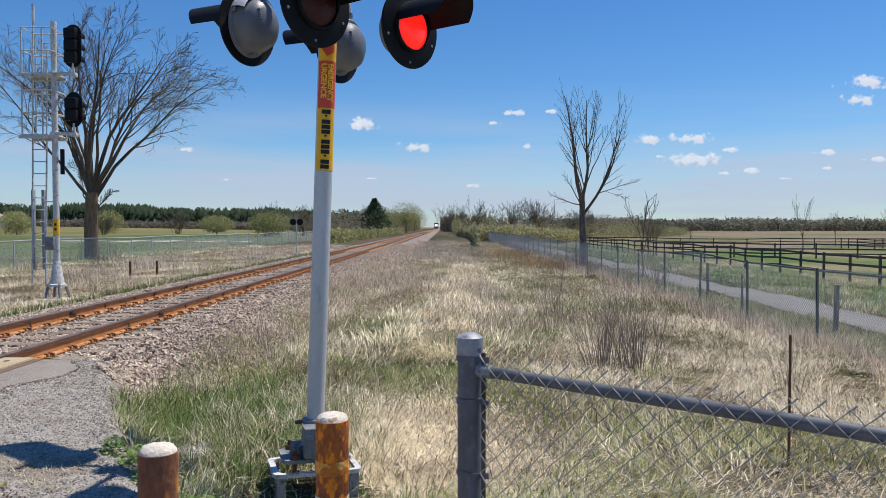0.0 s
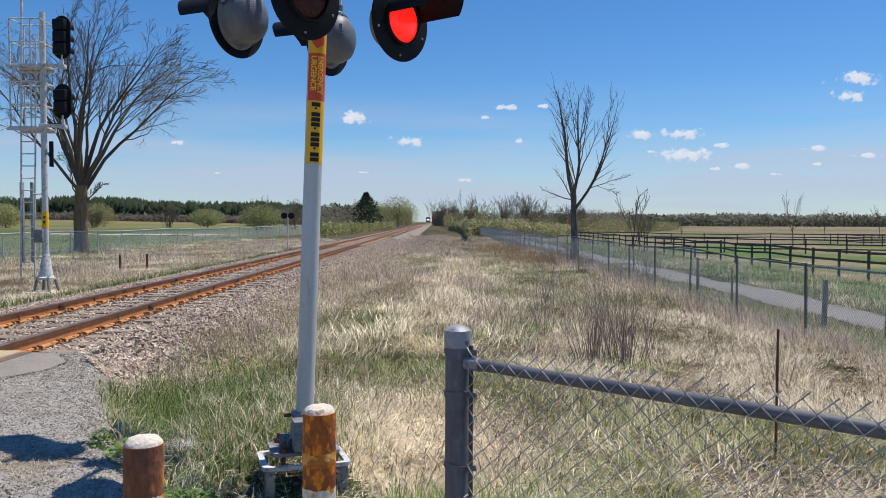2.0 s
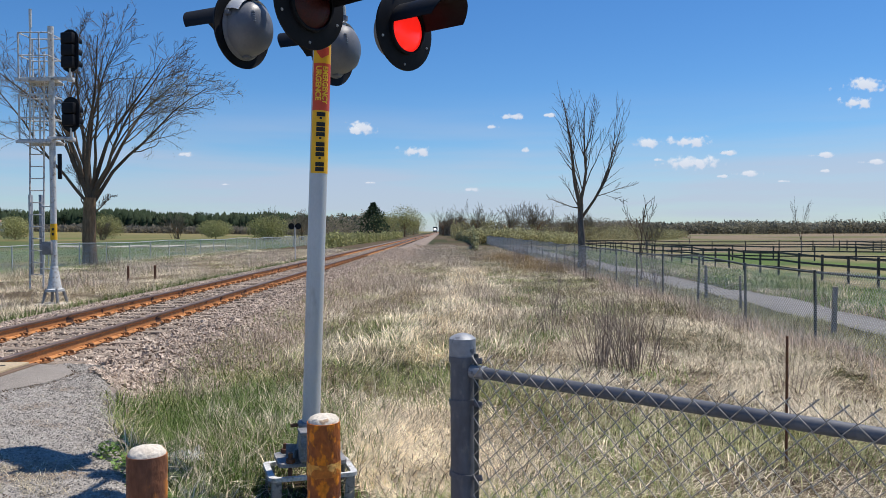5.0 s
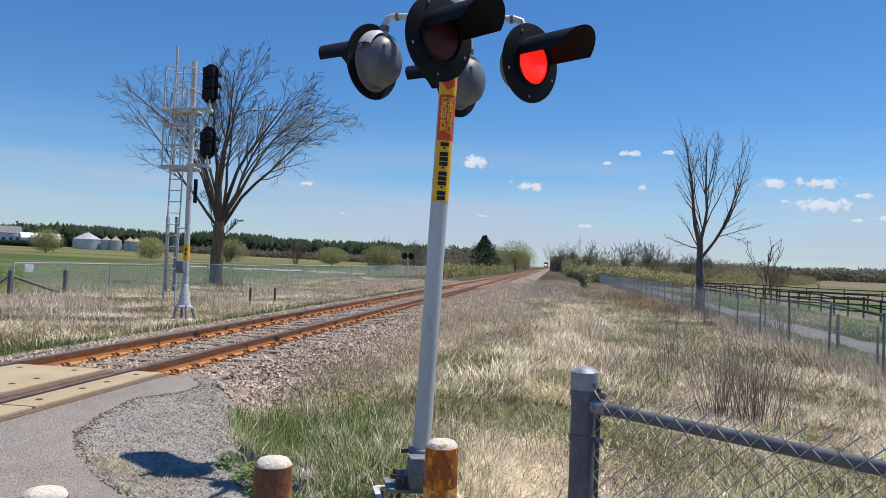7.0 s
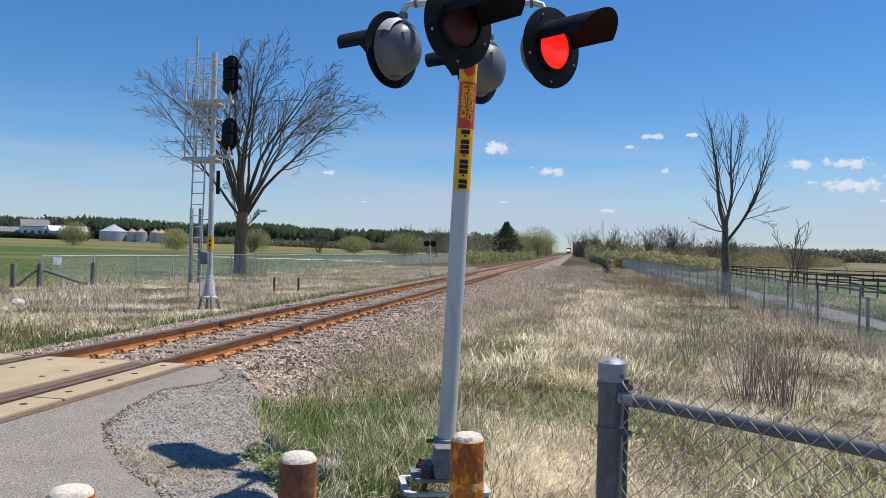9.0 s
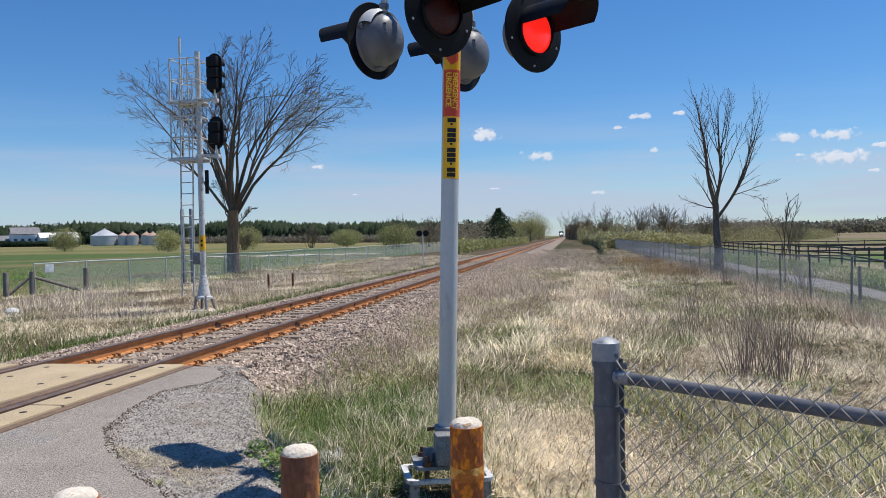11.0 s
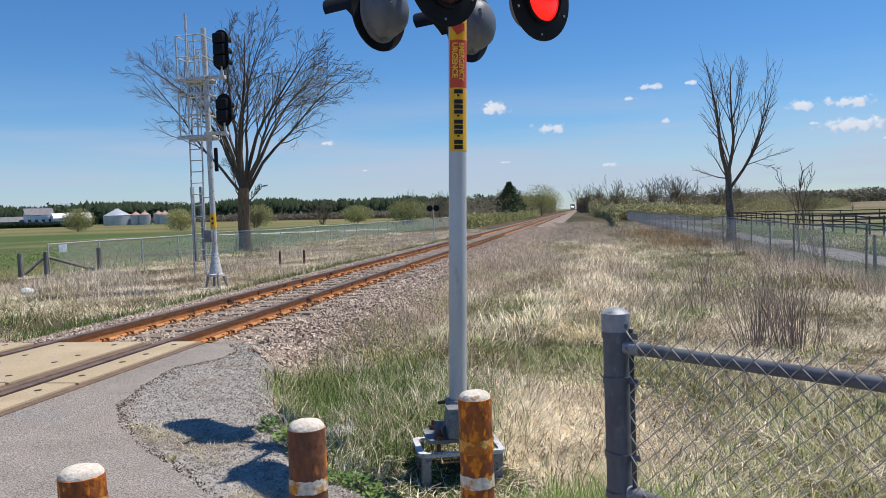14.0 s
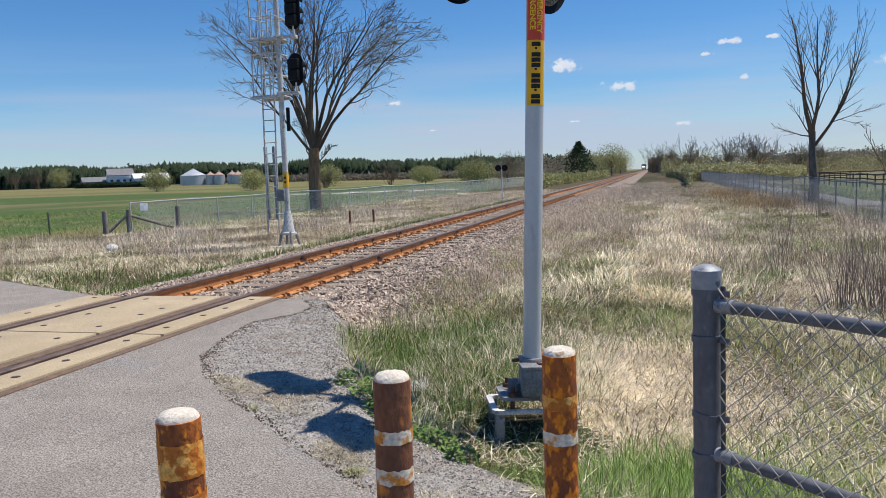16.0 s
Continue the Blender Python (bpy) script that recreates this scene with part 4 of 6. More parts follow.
# ---- far chain-link fences ----
def link_fence(start, end, height, spacing, label, mesh_step, mat_wire, mat_post, rail_mat, first=0.0):
    """Posts with caps, a top rail and a mesh of crossing wires along a line on the land."""
    a, z = Vector((*start, 0)), Vector((*end, 0))
    d = z - a
    total = d.length
    d.normalize()
    t = thing("chain_link_fence", (0, 0, 0), label, "fence")
    pb = bmesh.new()
    tube(pb, (0, 0, -0.1), (0, 0, height + 0.02), 0.027, seg=8)
    lathe(pb, [(0.03, height + 0.02), (0.024, height + 0.04), (0, height + 0.048)], seg=8)
    post_me = mesh_of(pb, "post", mat_post, True)
    s, tops = first, []
    while s < total:
        p = a + d * s
        g = land1(p.x, p.y)
        part("post", post_me, mat_post, t, at=pose(p.x, p.y, g, random.uniform(-1.2, 1.2), random.uniform(-1.2, 1.2), 0))
        tops.append(Vector((p.x, p.y, g + height)))
        s += spacing
    for p, q in zip(tops, tops[1:]):
        b = bmesh.new()
        tube(b, p, q, 0.021, seg=6)
        part("top_rail", b, rail_mat, t)
    vs, fs = [], []
    n = int(total / mesh_step)
    side = Vector((-d.y, d.x, 0)) * 0.03
    w = 0.0038
    for k in range(n):
        for lean in (-1, 1):
            s0 = k * mesh_step
            s1 = s0 + lean * height
            if not 0 <= s1 <= total:
                continue
            p0, p1 = a + d * s0 + side, a + d * s1 + side
            g0, g1 = land1(p0.x, p0.y) + 0.02, land1(p1.x, p1.y) + height
            i = len(vs)
            for px, gz in ((p0, g0), (p1, g1)):
                vs += [(px.x - d.x * w, px.y - d.y * w, gz), (px.x + d.x * w, px.y + d.y * w, gz), (px.x + side.x * 0.1, px.y + side.y * 0.1, gz)]
            fs += [(i, i + 1, i + 4, i + 3), (i + 1, i + 2, i + 5, i + 4), (i + 2, i, i + 3, i + 5)]
    ob = part("wire_mesh", raw_mesh("wire_mesh", vs, fs, mat_wire), mat_wire, t, "fine grey wire mesh")
    ob["kind"] = "stuff"
    return t


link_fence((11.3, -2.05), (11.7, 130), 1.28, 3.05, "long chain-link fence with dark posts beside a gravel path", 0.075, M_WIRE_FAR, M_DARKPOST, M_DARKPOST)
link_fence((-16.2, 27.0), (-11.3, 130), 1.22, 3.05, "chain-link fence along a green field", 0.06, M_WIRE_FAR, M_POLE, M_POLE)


def stake(x, y, h, r, mat, label, lean=0.0, name="stake", category="post"):
    b = bmesh.new()
    tube(b, (0, 0, -0.1), (0, 0, h), r, r * 0.92, seg=8)
    bmesh.ops.bevel(b, geom=[e for e in b.edges if min(v.co.z for v in e.verts) > h - 0.01], offset=r * 0.2, segments=1, affect="EDGES")
    ob = new(name, mesh_of(b, name, mat, True))
    return tagged(place(ob, pose(x, y, land1(x, y), 0, lean, random.uniform(0, 90))), label, category)


stake(7.52, 5.95, 1.06, 0.011, M_BOLT, "thin rusty steel rod standing in dry grass", 1.5, "steel_rod", "rod")
for sx, sy, sh, sr in ((12.6, 15.0, 0.95, 0.055), (12.3, 18.9, 0.9, 0.03), (12.4, 12.6, 1.0, 0.03), (12.8, 22.8, 1.0, 0.05)):
    stake(sx, sy, sh, sr, M_OLDWOOD, "old weathered stake behind the chain-link fence", random.uniform(-3, 3), "fence_stake", "post")
for sx, sy, sh in ((-6.6, 27.5, 0.62), (-5.7, 27.7, 0.60)):
    stake(sx, sy, sh, 0.045, M_BOLT, "short rusty stub post in dry weeds", 0, "stub_post", "post")

# wooden corner brace on the far side
brace = thing("wooden_fence_brace", (0, 0, 0), "old grey timber fence corner with a diagonal brace", "fence")
CORNER = [(-16.35, 25.6), (-15.7, 26.2), (-14.1, 27.2)]
for cx, cy in CORNER:
    b = bmesh.new()
    tube(b, (cx, cy, land1(cx, cy) - 0.1), (cx, cy, land1(cx, cy) + 0.98), 0.11, 0.10, seg=10)
    part("post", b, M_OLDWOOD, brace)
gz0 = land1(-16, 26)
for p, q in (((-16.3, 25.65, gz0 + 0.1), (-15.75, 26.1, gz0 + 0.75)), ((-15.6, 26.25, gz0 + 0.75), (-14.2, 27.1, gz0 + 0.15))):
    b = bmesh.new()
    tube(b, p, q, 0.06, 0.055, seg=8)
    part("brace_rail", b, M_OLDWOOD, brace, "dark diagonal brace pole")
for k, (sx, sy) in enumerate(((-20.4, 27.0), (-24.2, 27.8), (-29.5, 29.0), (-35.0, 30.0))):
    stake(sx, sy, 0.95, 0.035, M_DARKPOST, "thin dark wire-fence post in dry grass", 0, "wire_post", "post")
sign_b = bmesh.new()
box(sign_b, (0.32, 0.012, 0.32), pose(-15.55, 27.0, 0.55, 0, 0, 52), 0.01)
tagged(new("notice_board", mesh_of(sign_b, "notice_board", M_SIDING)), "small blank white notice on the chain-link fence", "sign")


# ---- black paddock fences ----
def paddock(points, label, rails=3, step=2.9):
    t = thing("paddock_fence", (0, 0, 0), label, "fence", "paddock fences")
    pb = bmesh.new()
    box(pb, (0.10, 0.10, 1.42), (0, 0, 0.62), 0.01)
    me = mesh_of(pb, "post", M_BLACKWOOD)
    for p, q in zip(points, points[1:]):
        a, z = Vector((*p, 0)), Vector((*q, 0))
        n = max(1, round((z - a).length / step))
        prev = None
        for k in range(n + 1):
            v = a.lerp(z, k / n)
            g = land1(v.x, v.y)
            part("post", me, M_BLACKWOOD, t, at=pose(v.x, v.y, g, 0, 0, random.uniform(-3, 3)))
            if prev:
                for h in (1.22, 0.82, 0.42)[:rails]:
                    b = bmesh.new()
                    d = Vector((v.x, v.y, g)) - prev
                    m = frame_of(prev + Vector((0, 0, h)), Vector((v.x, v.y, g + h)))
                    box(b, (0.04, 0.11, d.length), m @ Matrix.Translation((0, 0, d.length / 2)) @ Matrix() )
                    part("rail", b, M_BLACKWOOD, t, smooth=False)
            prev = Vector((v.x, v.y, g))


paddock([(24.2, 14), (23.2, 100)], "black wooden paddock fence with three rails", 3, 2.4)
paddock([(23.2, 66), (95, 60)], "black wooden cross fence in the paddocks", 3, 3.4)
paddock([(23.2, 100), (125, 92)], "distant black wooden paddock fence", 2, 4.2)
paddock([(58, 40), (56, 97)], "black wooden dividing fence in the paddocks", 3, 3.6)


# ---- railway signal mast ----
mast = thing("signal_mast", (-4.74, 18.7, -0.42), "white railway signal mast with black signal heads and a ladder", "railway signal")
b = bmesh.new()
tube(b, (0, 0, 0.55), (0, 0, 6.85), 0.075, 0.07, seg=20)
part("mast_pole", b, M_WHITEST, mast, "pale grey mast pole")
b = bmesh.new()
lathe(b, [(0.078, 0.98), (0.09, 0.95), (0.15, 0.50), (0.17, 0.42), (0.22, 0.40), (0.22, 0.35), (0, 0.35)], seg=16)
part("mast_base", b, M_WHITEST, mast, "flared pale mast base")
for a in (40, 130, 220, 310):
    b = bmesh.new()
    ca, sa = math.cos(radians(a)), math.sin(radians(a))
    tube(b, (0.18 * ca, 0.18 * sa, 0.42), (0.30 * ca, 0.30 * sa, 0.0), 0.035, seg=8)
    box(b, (0.14, 0.14, 0.03), (0.30 * ca, 0.30 * sa, 0.03), 0.005)
    part("foot", b, M_GREYBOX, mast)
b = bmesh.new()
box(b, (0.7, 0.7, 0.12), (0, 0, 0.0), 0.02)
part("footing", b, M_CEMENT, mast, "concrete footing")
b = bmesh.new()
lathe(b, [(0.077, 1.62), (0.079, 1.62), (0.079, 2.02), (0.077, 2.02)], seg=16)
part("number_band", b, M_YELLOW, mast, "yellow band with a dark mark")
for mz in (1.88, 1.76):
    b = bmesh.new()
    box(b, (0.05, 0.01, 0.06), (0.02, -0.082, mz), 0.003)
    part("printed_mark", b, M_INK, mast)
b = bmesh.new()
box(b, (0.22, 0.18, 0.32), (-0.1, -0.08, 1.42), 0.02)
part("relay_box", b, M_GREYBOX, mast, "small grey relay box")


def signal_head(z, n):
    """Back of a signal head: an oval black board with a ribbed case behind it and hoods on the far side."""
    m = pose(0.50, -0.05, z, 90, 0, -10)
    h = 0.52 if n == 3 else 0.43
    b = bmesh.new()
    t = bmesh.new()
    ring = []
    for k in range(24):
        a = math.tau * k / 24
        ring.append((0.235 * math.cos(a), 0.235 * math.sin(a) + (h - 0.235 if math.sin(a) >= 0 else -(h - 0.235)) * 1.0))
    f = [t.verts.new((x, y, 0.02)) for x, y in ring]
    g = [t.verts.new((x, y, 0.0)) for x, y in ring]
    t.faces.new(f)
    t.faces.new(g[::-1])
    for k in range(24):
        t.faces.new((f[k], g[k], g[(k + 1) % 24], f[(k + 1) % 24]))
    bmesh.ops.recalc_face_normals(t, faces=t.faces)
    bmesh.ops.transform(t, matrix=m, verts=t.verts)
    join(b, t)
    d = part("head_board", b, M_BLACK, mast, "oval black signal backboard")
    for k in range(n):
        y = (k - (n - 1) / 2) * 0.29
        b = bmesh.new()
        box(b, (0.32, 0.27, 0.14), m @ Matrix.Translation((0, y, 0.09)), 0.03)
        part("lamp_case", b, M_BLACK, d)
        b = bmesh.new()
        lathe(b, [(0.11, -0.01), (0.115, -0.30), (0.108, -0.30), (0.103, -0.01)], m @ Matrix.Translation((0, y, 0)), 20, radians(250), radians(-35))
        part("hood", b, M_BLACK, d)
    b = bmesh.new()
    tube(b, (0.50, -0.05, z - h - 0.18), (0.50, -0.05, z - h + 0.1), 0.035, seg=10)
    tube(b, (0, 0, z - h - 0.14), (0.52, -0.05, z - h - 0.16), 0.045, seg=10)
    box(b, (0.26, 0.2, 0.07), (0.05, 0, z - h - 0.14), 0.015)
    box(b, (0.16, 0.14, 0.10), (0.50, -0.05, z - h - 0.18), 0.02)
    part("head_bracket", b, M_WHITEST, mast, "pale bracket arm")


signal_head(6.24, 3)
signal_head(4.69, 2)
b = bmesh.new()
box(b, (0.09, 0.06, 0.62), (0.20, -0.05, 3.42), 0.01)
part("side_board", b, M_BLACK, mast, "narrow black board")
# ladder with two platforms and a cage
LX, LY = -0.46, 0.25
for sx in (-0.17, 0.17):
    b = bmesh.new()
    tube(b, (LX + sx - 0.12, LY, 0.4), (LX + sx, LY, 7.1 if sx < 0 else 6.3), 0.022, seg=8)
    part("ladder_stile", b, M_WHITEST, mast)
for k in range(19):
    z = 0.75 + 0.30 * k
    cx = LX - 0.12 * (1 - z / 6.5)
    b = bmesh.new()
    tube(b, (cx - 0.17, LY, z), (cx + 0.17, LY, z), 0.014, seg=6)
    part("ladder_rung", b, M_WHITEST, mast)
b = bmesh.new()
tube(b, (LX - 0.17, LY, 6.9), (LX - 0.17, LY, 7.35), 0.035, seg=8)
part("finial", b, M_WHITEST, mast)
for pz in (4.05, 5.55):
    deck = None
    for py in (-0.22, 0.42):
        b = bmesh.new()
        box(b, (0.85, 0.05, 0.07), (LX + 0.12, py, pz - 0.04), 0.005)
        deck = part("platform_beam", b, M_WHITEST, mast)
    for k in range(7):
        b = bmesh.new()
        box(b, (0.10, 0.62, 0.03), (LX - 0.22 + 0.115 * k, 0.1, pz + 0.012), 0.004)
        part("slat", b, M_WHITEST, deck)
    for px, py in ((LX - 0.22, -0.22), (LX + 0.28, -0.22), (LX - 0.22, 0.42), (LX + 0.28, 0.42)):
        b = bmesh.new()
        tube(b, (px, py, pz), (px, py, pz + 1.1), 0.02, seg=6)
        part("guard_post", b, M_WHITEST, mast)
    for gz in (0.55, 1.1):
        b = bmesh.new()
        c4 = [(LX - 0.22, -0.22), (LX + 0.50, -0.22), (LX + 0.50, 0.42), (LX - 0.22, 0.42)]
        for p, q in zip(c4, c4[1:] + c4[:1]):
            tube(b, (*p, pz + gz), (*q, pz + gz), 0.016, seg=6)
        part("guard_rail", b, M_WHITEST, mast)
for z in (0.9, 2.45, 6.35):
    b = bmesh.new()
    tube(b, (LX, LY, z), (0, 0, z), 0.018, seg=6)
    part("ladder_stay", b, M_WHITEST, mast)
for sx in (-0.32, -0.06):
    b = bmesh.new()
    box(b, (0.07, 0.09, 2.0), (LX + sx + 0.03, LY + 0.1, 1.75), 0.006)
    part("cable_guard", b, M_GALV, mast, "grey steel cable guard")

# small trackside marker
marker = thing("trackside_marker", (-3.95, 45, land1(-3.95, 45)), "slim trackside marker post with a dark double plate", "marker post")
b = bmesh.new()
tube(b, (0, 0, -0.1), (0, 0, 2.2), 0.035, seg=8)
part("post", b, M_WHITEST, marker)
for s in (-1, 1):
    b = bmesh.new()
    lathe(b, [(0, 0.03), (0.19, 0.03), (0.19, 0), (0, 0)], pose(s * 0.2, -0.03, 2.12, 90, 0, 0), 16)
    part("plate", b, M_BLACK, marker, "dark round plate")
b = bmesh.new()
bmesh.ops.create_icosphere(b, subdivisions=3, radius=0.17)
for v in b.verts:
    v.co = v.co * (1 + 0.25 * noise.noise(v.co * 6))
    v.co.z *= 0.6
tagged(place(new("white_boulder", mesh_of(b, "white_boulder", M_WHITEST, True)), (-10.2, 18.4, land1(-10.2, 18.4) + 0.1)), "pale white stone lying in dry grass", "stone")

# ---- grasses ----
def quick_mesh(name, v, tri, mat):
    """A mesh from numpy arrays of vertices and triangles."""
    me = bpy.data.meshes.new(name)
    me.vertices.add(len(v))
    me.vertices.foreach_set("co", v.astype(np.float32).ravel())
    me.loops.add(tri.size)
    me.loops.foreach_set("vertex_index", tri.astype(np.int32).ravel())
    me.polygons.add(len(tri))
    me.polygons.foreach_set("loop_start", np.arange(0, tri.size, 3, dtype=np.int32))
    me.update(calc_edges=True)
    me.materials.append(mat)
    return me


def blades(name, seed, x, y, height, width, lean, mat, label, category, kink=0.5, comb=None, flat=0.35):
    """Bent, tapering blades: three short triangles each, leaning every way or combed to one side."""
    rng = np.random.default_rng(seed)
    n = len(x)
    z = land(x, y)
    h = height * rng.uniform(0.55, 1.25, n)
    w = width * rng.uniform(0.6, 1.3, n)
    a = rng.uniform(0, math.tau, n)
    if comb is not None:
        a = comb + rng.normal(0, 0.9, n)
    ln = np.clip(rng.normal(lean, 0.28, n), 0.05, 1.5)
    dx, dy = np.cos(a), np.sin(a)
    face = a + math.pi / 2 + rng.normal(0, flat, n)
    sx, sy = np.cos(face) * w / 2, np.sin(face) * w / 2
    l1, l2 = ln * (1 - kink), np.minimum(ln * (1 + kink), 1.62)
    m1x, m1z = np.sin(l1) * h * 0.5, np.cos(l1) * h * 0.5
    tx, tz = m1x + np.sin(l2) * h * 0.5, np.maximum(m1z + np.cos(l2) * h * 0.5, 0.015)
    P = np.stack
    base = P([x, y, z - 0.01], -1)
    s = P([sx, sy, 0 * sx], -1)
    mid = base + P([dx * m1x, dy * m1x, m1z], -1)
    tip = base + P([dx * tx, dy * tx, tz], -1)
    v = P([base - s, base + s, mid - s * 0.8, mid + s * 0.8, tip], 1).reshape(-1, 3)
    tri = np.array([(0, 1, 3), (0, 3, 2), (2, 3, 4)])[None] + (np.arange(n) * 5)[:, None, None]
    return tagged(new(name, quick_mesh(name, v, tri.reshape(-1, 3), mat)), label, category, kind="stuff")


def patchy(x, y, seed, scale):
    """A soft noise over the plan, from sums of waves."""
    rng = np.random.default_rng(seed)
    out = np.zeros_like(x)
    for k in range(7):
        f, p, q = rng.uniform(0.5, 2.2) / scale, rng.uniform(0, math.tau), rng.uniform(0, math.tau)
        out += np.sin((x * np.cos(q) + y * np.sin(q)) * f * 2 + p)
    return out / 3.0


def verge(rng, n, x0, x1, y0, y1, power=2.0):
    """Places on the near side, thicker towards the crossing."""
    y = y0 + (y1 - y0) * rng.random(n) ** power
    return rng.uniform(x0, x1, n), y


def clear(x, y):
    """Off the road, the gravel and the path."""
    lim = np.interp(y, [r[0] for r in GRAVEL_EDGE], [r[1] for r in GRAVEL_EDGE])
    ok = (x > lim - 0.05) & ((y > 3.0) | (x > 5.2))
    ok &= ~((x > 13.2) & (x < 15.1))
    ok &= (y > 8.4) | (x > 1.0)
    ok &= ~((y > 8.9) & (x < 1.2) & (x > -3.6))
    ok &= np.hypot((x - 3.95) / 0.58, (y - 5.0) / 0.72) > 1
    ok &= np.hypot((x - 4.02) / 0.36, (y - 4.2) / 0.5) > 1
    return ok


def track_edge(x, y):
    """How far grass has crept over the ballast: 0 on the stones, 1 in the verge."""
    return np.clip((x - np.interp(y, [8, 9, 11, 14, 30, 80], [1.55, 1.35, 1.15, 1.25, 1.15, 1.1])) / 0.75, 0, 1)


R = np.random.default_rng(11)
# straw in flopped tussocks, each combed its own way
def tussocks(rng, n, per, x0, x1, y0, y1, power, spread):
    cx, cy = verge(rng, n, x0, x1, y0, y1, power)
    way = patchy(cx, cy, 14, 1.6) * 2.2 + rng.normal(0, 0.7, n)
    cx, cy, way = (np.repeat(v, per) for v in (cx, cy, way))
    return cx + rng.normal(0, spread, n * per), cy + rng.normal(0, spread, n * per), way


STRAW = [(4.7, 6.2, 1.0, 1.8), (4.7, 6.2, 1.0, 1.8), (4.6, 15.4, 0.9, 2.4), (6.5, 11.5, 0.9, 1.6), (8.4, 10.2, 1.5, 1.8), (9.6, 7.5, 1.4, 2.4), (5.6, 15.5, 0.8, 3.0), (8.6, 15.0, 1.3, 2.0), (7.6, 4.6, 1.6, 0.8)]
FRESH = [(6.3, 4.5, 1.0, 0.8), (6.4, 13.5, 0.6, 1.3), (4.85, 4.1, 0.9, 0.7), (4.2, 11.5, 1.0, 2.4), (6.2, 5.6, 0.9, 1.5), (6.1, 17.0, 0.7, 5.0), (7.6, 7.2, 0.9, 1.2), (2.4, 9.4, 0.9, 2.2), (2.8, 6.6, 0.9, 2.0), (2.8, 6.6, 0.9, 2.0), (8.8, 23, 1.2, 5.0)]


def strawness(x, y):
    """1 where pale straw lies thick, 0 where olive and green grass stands."""
    v = 0.48 + 0.7 * patchy(x, y, 3, 1.9)
    for cx, cy, rx, ry in STRAW:
        v = v + 0.75 * np.exp(-((x - cx) / rx) ** 2 - ((y - cy) / ry) ** 2)
    for cx, cy, rx, ry in FRESH:
        v = v - 0.75 * np.exp(-((x - cx) / rx) ** 2 - ((y - cy) / ry) ** 2)
    return np.clip(v, 0, 1)


x, y, way = tussocks(R, 11500, 30, 1.3, 12.3, 2.8, 46, 2.1, 0.085)
keep = clear(x, y) & (track_edge(x, y) > R.random(len(x))) & (R.random(len(x)) < 0.16 + 0.84 * strawness(x, y) ** 1.3)
blades("dry_grass", 1, x[keep], y[keep], 0.28, 0.0072, 1.36, M_DRY, "matted straw-coloured dry grass in the verge", "grass", 0.22, way[keep])
# dark brown thatch showing between the tussocks
x, y = verge(R, 34000, 1.6, 12.2, 2.9, 30, 1.9)
keep = clear(x, y) & (track_edge(x, y) > R.random(len(x))) & (patchy(x, y, 71, 0.7) > 0.1)
blades("rotted_thatch", 71, x[keep], y[keep], 0.26, 0.0075, 1.15, M_LITTER, "dark brown grass showing between pale tussocks", "grass", 0.25)
# olive and green new growth
x, y, way = tussocks(R, 8000, 22, 1.3, 12.4, 2.7, 42, 2.1, 0.10)
keep = clear(x, y) & (track_edge(x, y) > R.random(len(x))) & (R.random(len(x)) < 0.05 + 0.95 * (1 - strawness(x, y)) ** 1.2)
blades("olive_grass", 2, x[keep], y[keep], 0.21, 0.0062, 1.05, M_OLIVE, "half-dry olive grass growing through straw", "grass", 0.4, way[keep])
x, y = verge(R, 120000, 1.4, 12.0, 2.7, 22, 1.8)
p = patchy(x, y, 8, 1.7)
near_pole = np.clip(1.25 - np.hypot((x - 2.75) / 1.0, (y - 6.3) / 2.4), 0, 1) * np.clip((x - np.interp(y, [r[0] for r in GRAVEL_EDGE], [r[1] for r in GRAVEL_EDGE])) / 0.5 + 0.1, 0, 1)
strip_g = np.exp(-((x - 7.2 - 0.05 * y) / 1.0) ** 2) * (y > 14)
front = np.clip(1.2 - np.hypot((x - 4.95) / 0.8, (y - 4.1) / 0.7), 0, 1)
keep = clear(x, y) & (track_edge(x, y) > R.random(len(x))) & (R.random(len(x)) < np.clip(0.5 - 1.1 * strawness(x, y), 0, 0.36) + 0.8 * near_pole + 0.25 * strip_g + 0.7 * front)
blades("green_grass", 3, x[keep], y[keep], 0.19, 0.0070, 0.85, M_GREEN, "fresh green grass tufts round the signal base", "grass", 0.4)
# dense green growth between the gravel and the signal
x, y = R.normal(2.75, 0.55, 17000), R.normal(6.4, 1.15, 17000)
lim = np.interp(y, [r[0] for r in GRAVEL_EDGE], [r[1] for r in GRAVEL_EDGE])
keep = clear(x, y) & (R.random(len(x)) < np.clip((x - lim) / 0.4, 0.04, 1)) & (track_edge(x, y) > 0.3)
blades("green_grass", 21, x[keep], y[keep], 0.26, 0.0066, 0.8, M_GREEN, "dense green grass between the gravel and the signal", "grass", 0.4)
x, y = R.normal(2.9, 0.6, 7000), R.normal(6.6, 1.3, 7000)
keep = clear(x, y) & (track_edge(x, y) > 0.3) & (patchy(x, y, 31, 0.5) > -0.1)
blades("dry_grass", 22, x[keep], y[keep], 0.34, 0.0055, 0.9, M_DRY, "dead straw stalks standing among green grass", "grass", 0.4)
# lush clump by the fence post
x, y = R.normal(4.85, 0.42, 7000), R.normal(4.05, 0.36, 7000)
keep = clear(x, y) & (x > 4.4) & (y > 3.0)
blades("green_grass", 16, x[keep], y[keep], 0.24, 0.0066, 0.6, M_GREEN, "lush green grass clump by the fence post", "grass", 0.4)
